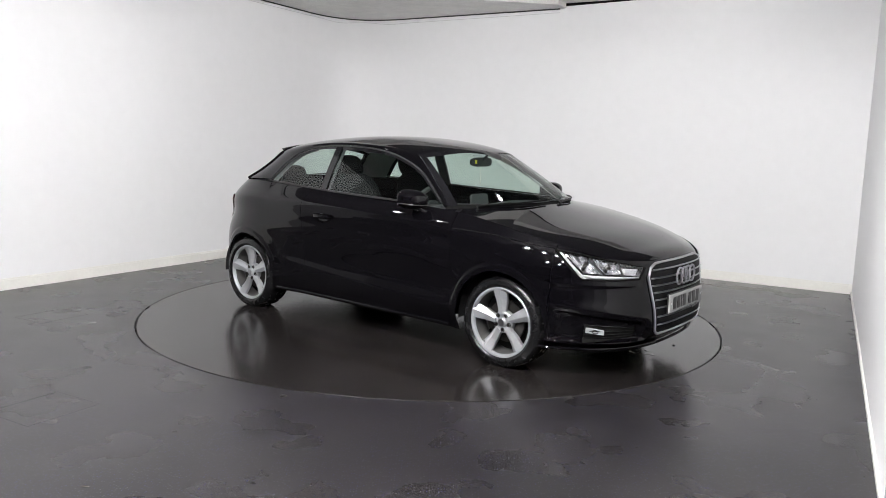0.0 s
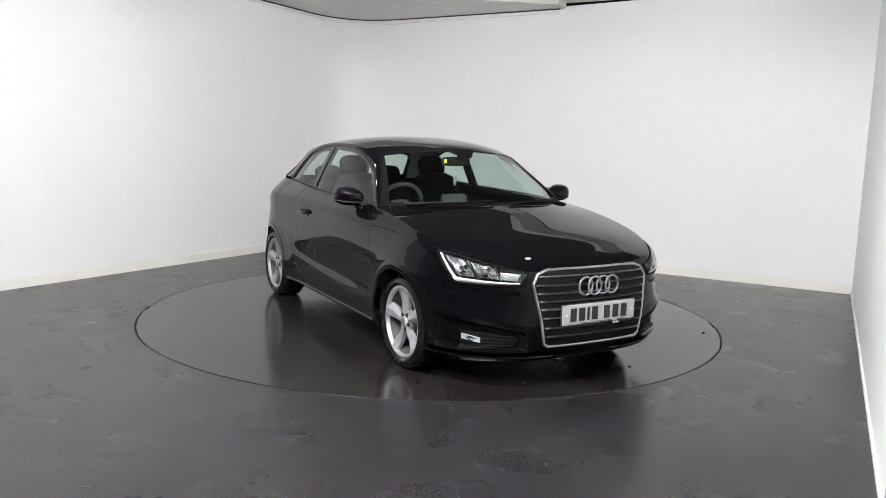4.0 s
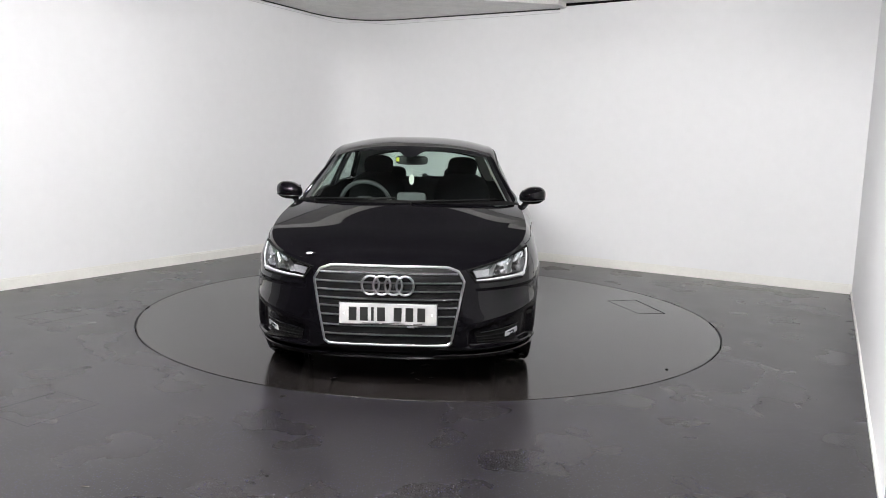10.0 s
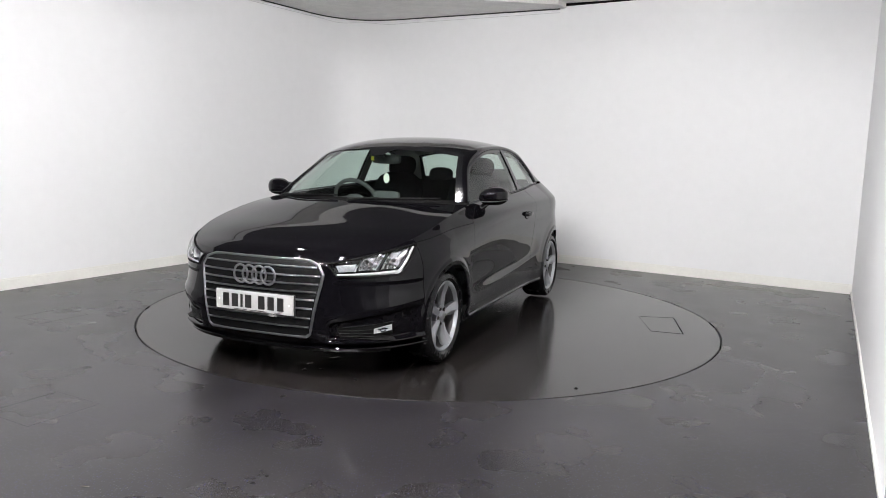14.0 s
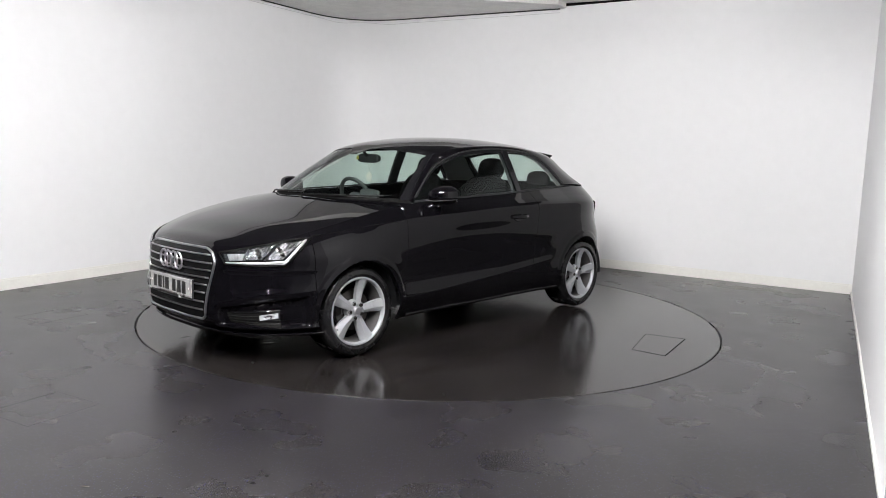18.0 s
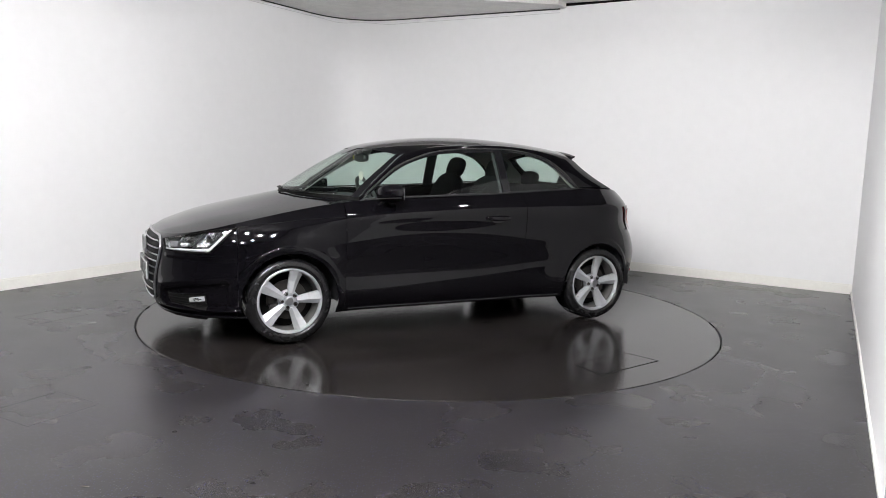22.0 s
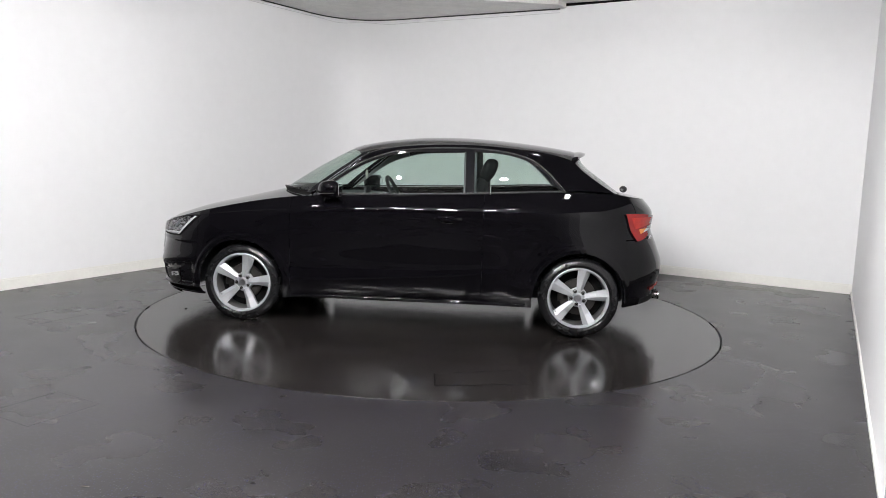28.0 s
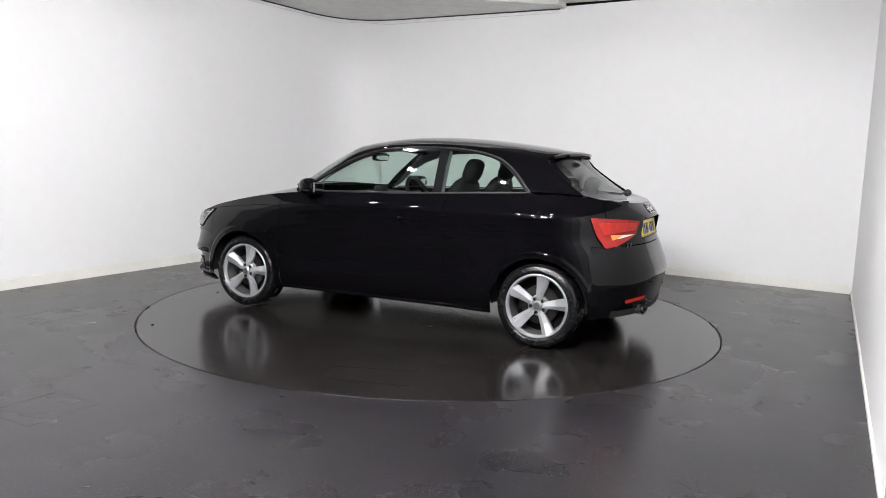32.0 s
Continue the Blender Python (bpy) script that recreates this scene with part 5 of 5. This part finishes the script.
    for k in range(4):
        bm = bmesh.new()
        tube(bm, [(face_x(0.05, 0.945 + 0.030 * math.sin(t), True) - 0.002, -0.066 + 0.044 * k + 0.030 * math.cos(t), 0.945 + 0.030 * math.sin(t)) for t in np.linspace(0, 2 * math.pi, 24, endpoint=False)], 0.004, 6, closed=True)
        part("badge_ring", bm, M_CHROME, tail, "small chrome ring")
    for k, (dy, w) in enumerate(((0.0, 0.022), (-0.03, 0.008))):
        bm = bmesh.new()
        y = 0.50 + dy
        box(bm, face_x(y, 0.715, True) - 0.004, y, 0.715, 0.006, w, 0.028, 0.001)
        part("model_badge", bm, M_CHROME, tail, "small chrome badge drawn as a bar", smooth=False)
    # rear wiper on its knob
    wip = new("rear_wiper")
    wip.parent = car
    tagged(wip, "black rear wiper with its round knob")
    bm = bmesh.new()
    bmesh.ops.create_uvsphere(bm, u_segments=16, v_segments=10, radius=0.030)
    bmesh.ops.transform(bm, matrix=Matrix.Translation((-1.622, -0.02, 1.045)) @ Matrix.Diagonal((1, 1, 0.9, 1)), verts=bm.verts)
    part("wiper_knob", bm, M_TRIM, wip)
    bm = bmesh.new()
    tube(bm, [(-1.605, -0.02, 1.045), (-1.60, 0.12, 1.040), (-1.575, 0.36, 1.052)], 0.008, 6)
    part("wiper_arm", bm, M_TRIM, wip)


def soft_box(bm, cx, cy, cz, sx, sy, sz, p=4.0, m=None, n=20):
    """A cushion-like rounded block."""
    r = bmesh.ops.create_uvsphere(bm, u_segments=n, v_segments=12, radius=1)
    for v in r["verts"]:
        c = v.co
        k = (abs(c.x) ** p + abs(c.y) ** p + abs(c.z) ** p) ** (-1 / p)
        q = Vector((c.x * k * sx / 2, c.y * k * sy / 2, c.z * k * sz / 2))
        v.co = Vector((cx, cy, cz)) + ((m @ q) if m else q)


def build_interior(car):
    for s in (1, -1):
        seat = new("front_seat")
        seat.parent = car
        tagged(seat, "charcoal cloth front seat with a headrest")
        lean = Matrix.Rotation(radians(-20), 4, "Y")
        bm = bmesh.new()
        soft_box(bm, -0.10, 0.36 * s, 0.46, 0.54, 0.50, 0.16)
        part("seat_cushion", bm, M_SEAT, seat)
        bm = bmesh.new()
        soft_box(bm, -0.40, 0.36 * s, 0.80, 0.13, 0.48, 0.66, 3.5, lean)
        part("seat_back", bm, M_SEAT, seat)
        bm = bmesh.new()
        soft_box(bm, -0.545, 0.36 * s, 1.165, 0.10, 0.25, 0.18, 3.0, lean)
        part("headrest", bm, M_SEAT, seat)
        for q in (-0.05, 0.05):
            bm = bmesh.new()
            tube(bm, [(-0.50, 0.36 * s + q, 1.03), (-0.535, 0.36 * s + q, 1.14)], 0.006, 6)
            part("headrest_post", bm, M_SATIN, seat)
        bm = bmesh.new()
        soft_box(bm, -1.275, 0.30 * s, 1.075, 0.09, 0.24, 0.14, 3.0, lean)
        part("rear_headrest", bm, M_SEAT, car, "charcoal rear headrest")
    bm = bmesh.new()
    soft_box(bm, -0.90, 0, 0.50, 0.50, 1.25, 0.20, 5)
    soft_box(bm, -1.18, 0, 0.78, 0.14, 1.25, 0.52, 5, Matrix.Rotation(radians(-22), 4, "Y"))
    part("rear_bench", bm, M_SEAT, car, "charcoal cloth rear bench")
    bm = bmesh.new()
    sheet(bm, 8, 24, lambda a, b: Vector((0.98 - 0.60 * a - 0.12 * (2 * b - 1) ** 2, (2 * b - 1) * 0.70, 0.905 + 0.03 * math.sin(math.pi * a) * (1 - 0.3 * (2 * b - 1) ** 2) + 0.028 * math.exp(-((b - 0.26) / 0.12) ** 2) * a)))
    sheet(bm, 6, 24, lambda a, b: Vector((0.38 + 0.10 * a - 0.12 * (2 * b - 1) ** 2, (2 * b - 1) * 0.70, 0.905 + 0.028 * math.exp(-((b - 0.26) / 0.12) ** 2) - 0.45 * a)))
    add("dashboard", bm, M_DASH, car, "dark grey moulded dashboard")
    bm = bmesh.new()
    soft_box(bm, 0.46, 0.0, 0.955, 0.03, 0.21, 0.09, 6, Matrix.Rotation(radians(-10), 4, "Y"))
    part("dash_screen", bm, M_DASH, car, "small dashboard display housing")
    wheel = new("steering_wheel")
    wheel.parent = car
    wheel.matrix_basis = pose(0.27, -0.36, 0.90, 0, -64, 0)
    tagged(wheel, "black three-spoke steering wheel")
    bm = bmesh.new()
    tube(bm, [(0.185 * math.cos(t), 0.185 * math.sin(t), 0) for t in np.linspace(0, 2 * math.pi, 40, endpoint=False)], 0.016, 8, closed=True)
    part("wheel_ring", bm, M_DASH, wheel)
    bm = bmesh.new()
    soft_box(bm, 0, 0, -0.01, 0.13, 0.16, 0.05, 3)
    for t in (90, -90, 180):
        tube(bm, [(0.04 * math.cos(radians(t)), 0.04 * math.sin(radians(t)), -0.01), (0.18 * math.cos(radians(t)), 0.18 * math.sin(radians(t)), 0)], 0.016, 8, flat=0.5)
    part("wheel_boss", bm, M_DASH, wheel)
    bm = bmesh.new()
    tube(bm, [(0, 0, -0.02), (0, 0, -0.22)], 0.035, 10)
    part("steering_column", bm, M_DASH, wheel)
    mirror_ob = new("cabin_mirror")
    mirror_ob.parent = car
    tagged(mirror_ob, "inside mirror with a yellow sticker")
    bm = bmesh.new()
    soft_box(bm, 0.47, 0.0, 1.235, 0.045, 0.235, 0.068, 4)
    part("mirror_case", bm, M_TRIM, mirror_ob)
    bm = bmesh.new()
    soft_box(bm, 0.445, 0.0, 1.235, 0.008, 0.215, 0.056, 4)
    part("mirror_face", bm, M_CHROME, mirror_ob, "mirror face")
    bm = bmesh.new()
    tube(bm, [(0.49, 0, 1.25), (0.52, 0, 1.285)], 0.012, 8)
    part("mirror_stem", bm, M_TRIM, mirror_ob)
    bm = bmesh.new()
    box(bm, 0.4945, -0.10, 1.238, 0.004, 0.022, 0.028, 0.001)
    part("sticker", bm, M_YELLOW, mirror_ob, "yellow sticker", smooth=False)
    tag = new("air_freshener")
    tag.parent = car
    tagged(tag, "oval card air freshener hanging on a string")
    bm = bmesh.new()
    tube(bm, [(0.465, 0.0, 1.205), (0.465, 0.001, 1.13)], 0.0025, 6)
    part("string", bm, M_PAPER, tag)
    bm = bmesh.new()
    lathe(bm, [(0.0001, 0.003), (0.026, 0.003), (0.028, 0.0), (0.026, -0.003), (0.0001, -0.003)], 24, "x")
    bmesh.ops.scale(bm, vec=(1, 0.8, 1.35), verts=bm.verts)
    bmesh.ops.rotate(bm, cent=(0, 0, 0), matrix=Matrix.Rotation(radians(35), 3, "Z"), verts=bm.verts)
    bmesh.ops.translate(bm, vec=(0.465, 0, 1.095), verts=bm.verts)
    bmesh.ops.recalc_face_normals(bm, faces=bm.faces)
    part("card", bm, M_PAPER, tag)
    bm = bmesh.new()
    box(bm, -0.15, 0, 0.36, 1.9, 1.36, 0.04)
    part("cabin_floor", bm, M_DASH, car, "dark carpeted cabin floor", smooth=False)


def build_car():
    car = empty("car", "gloss black three-door hatchback parked on the turntable", "car")
    tail, rb = build_shell(car)
    build_front(car)
    build_rear(car, tail, rb)
    build_interior(car)
    for x in (AXLE, -AXLE):
        for s in (1, -1):
            build_wheel(car, x, s)
    return car


build_room()
build_lamps()
build_floods()
build_floor_details()
turntable = build_turntable()
car = build_car()


# ---------------- the turntable turns, and the car with it ----------------
CAR_X, CAR_Y = 0.0973, -0.1198          # the car's middle, off the turntable's axis
LEAN = 0.58                             # the car leans a little to its right


def heading(t):
    return -124.04 - 5.2103 * (t - 16) + 1.29 * ((t - 16) / 16) ** 2


def motions():
    times = [0.5 * k for k in range(65)]
    walk(turntable, [(t, pose(TABLE_X, TABLE_Y, 0, 0, 0, heading(t))) for t in times])
    rows = []
    for t in times:
        a = radians(heading(t))
        x, y = math.cos(a) * CAR_X - math.sin(a) * CAR_Y, math.sin(a) * CAR_X + math.cos(a) * CAR_Y
        rows.append((t, Matrix.Translation((x, y, 0.002)) @ pose(0, 0, 0, 0, 0, heading(t)) @ pose(0, 0, 0, LEAN, 0, 0)))
    walk(car, rows)


motions()
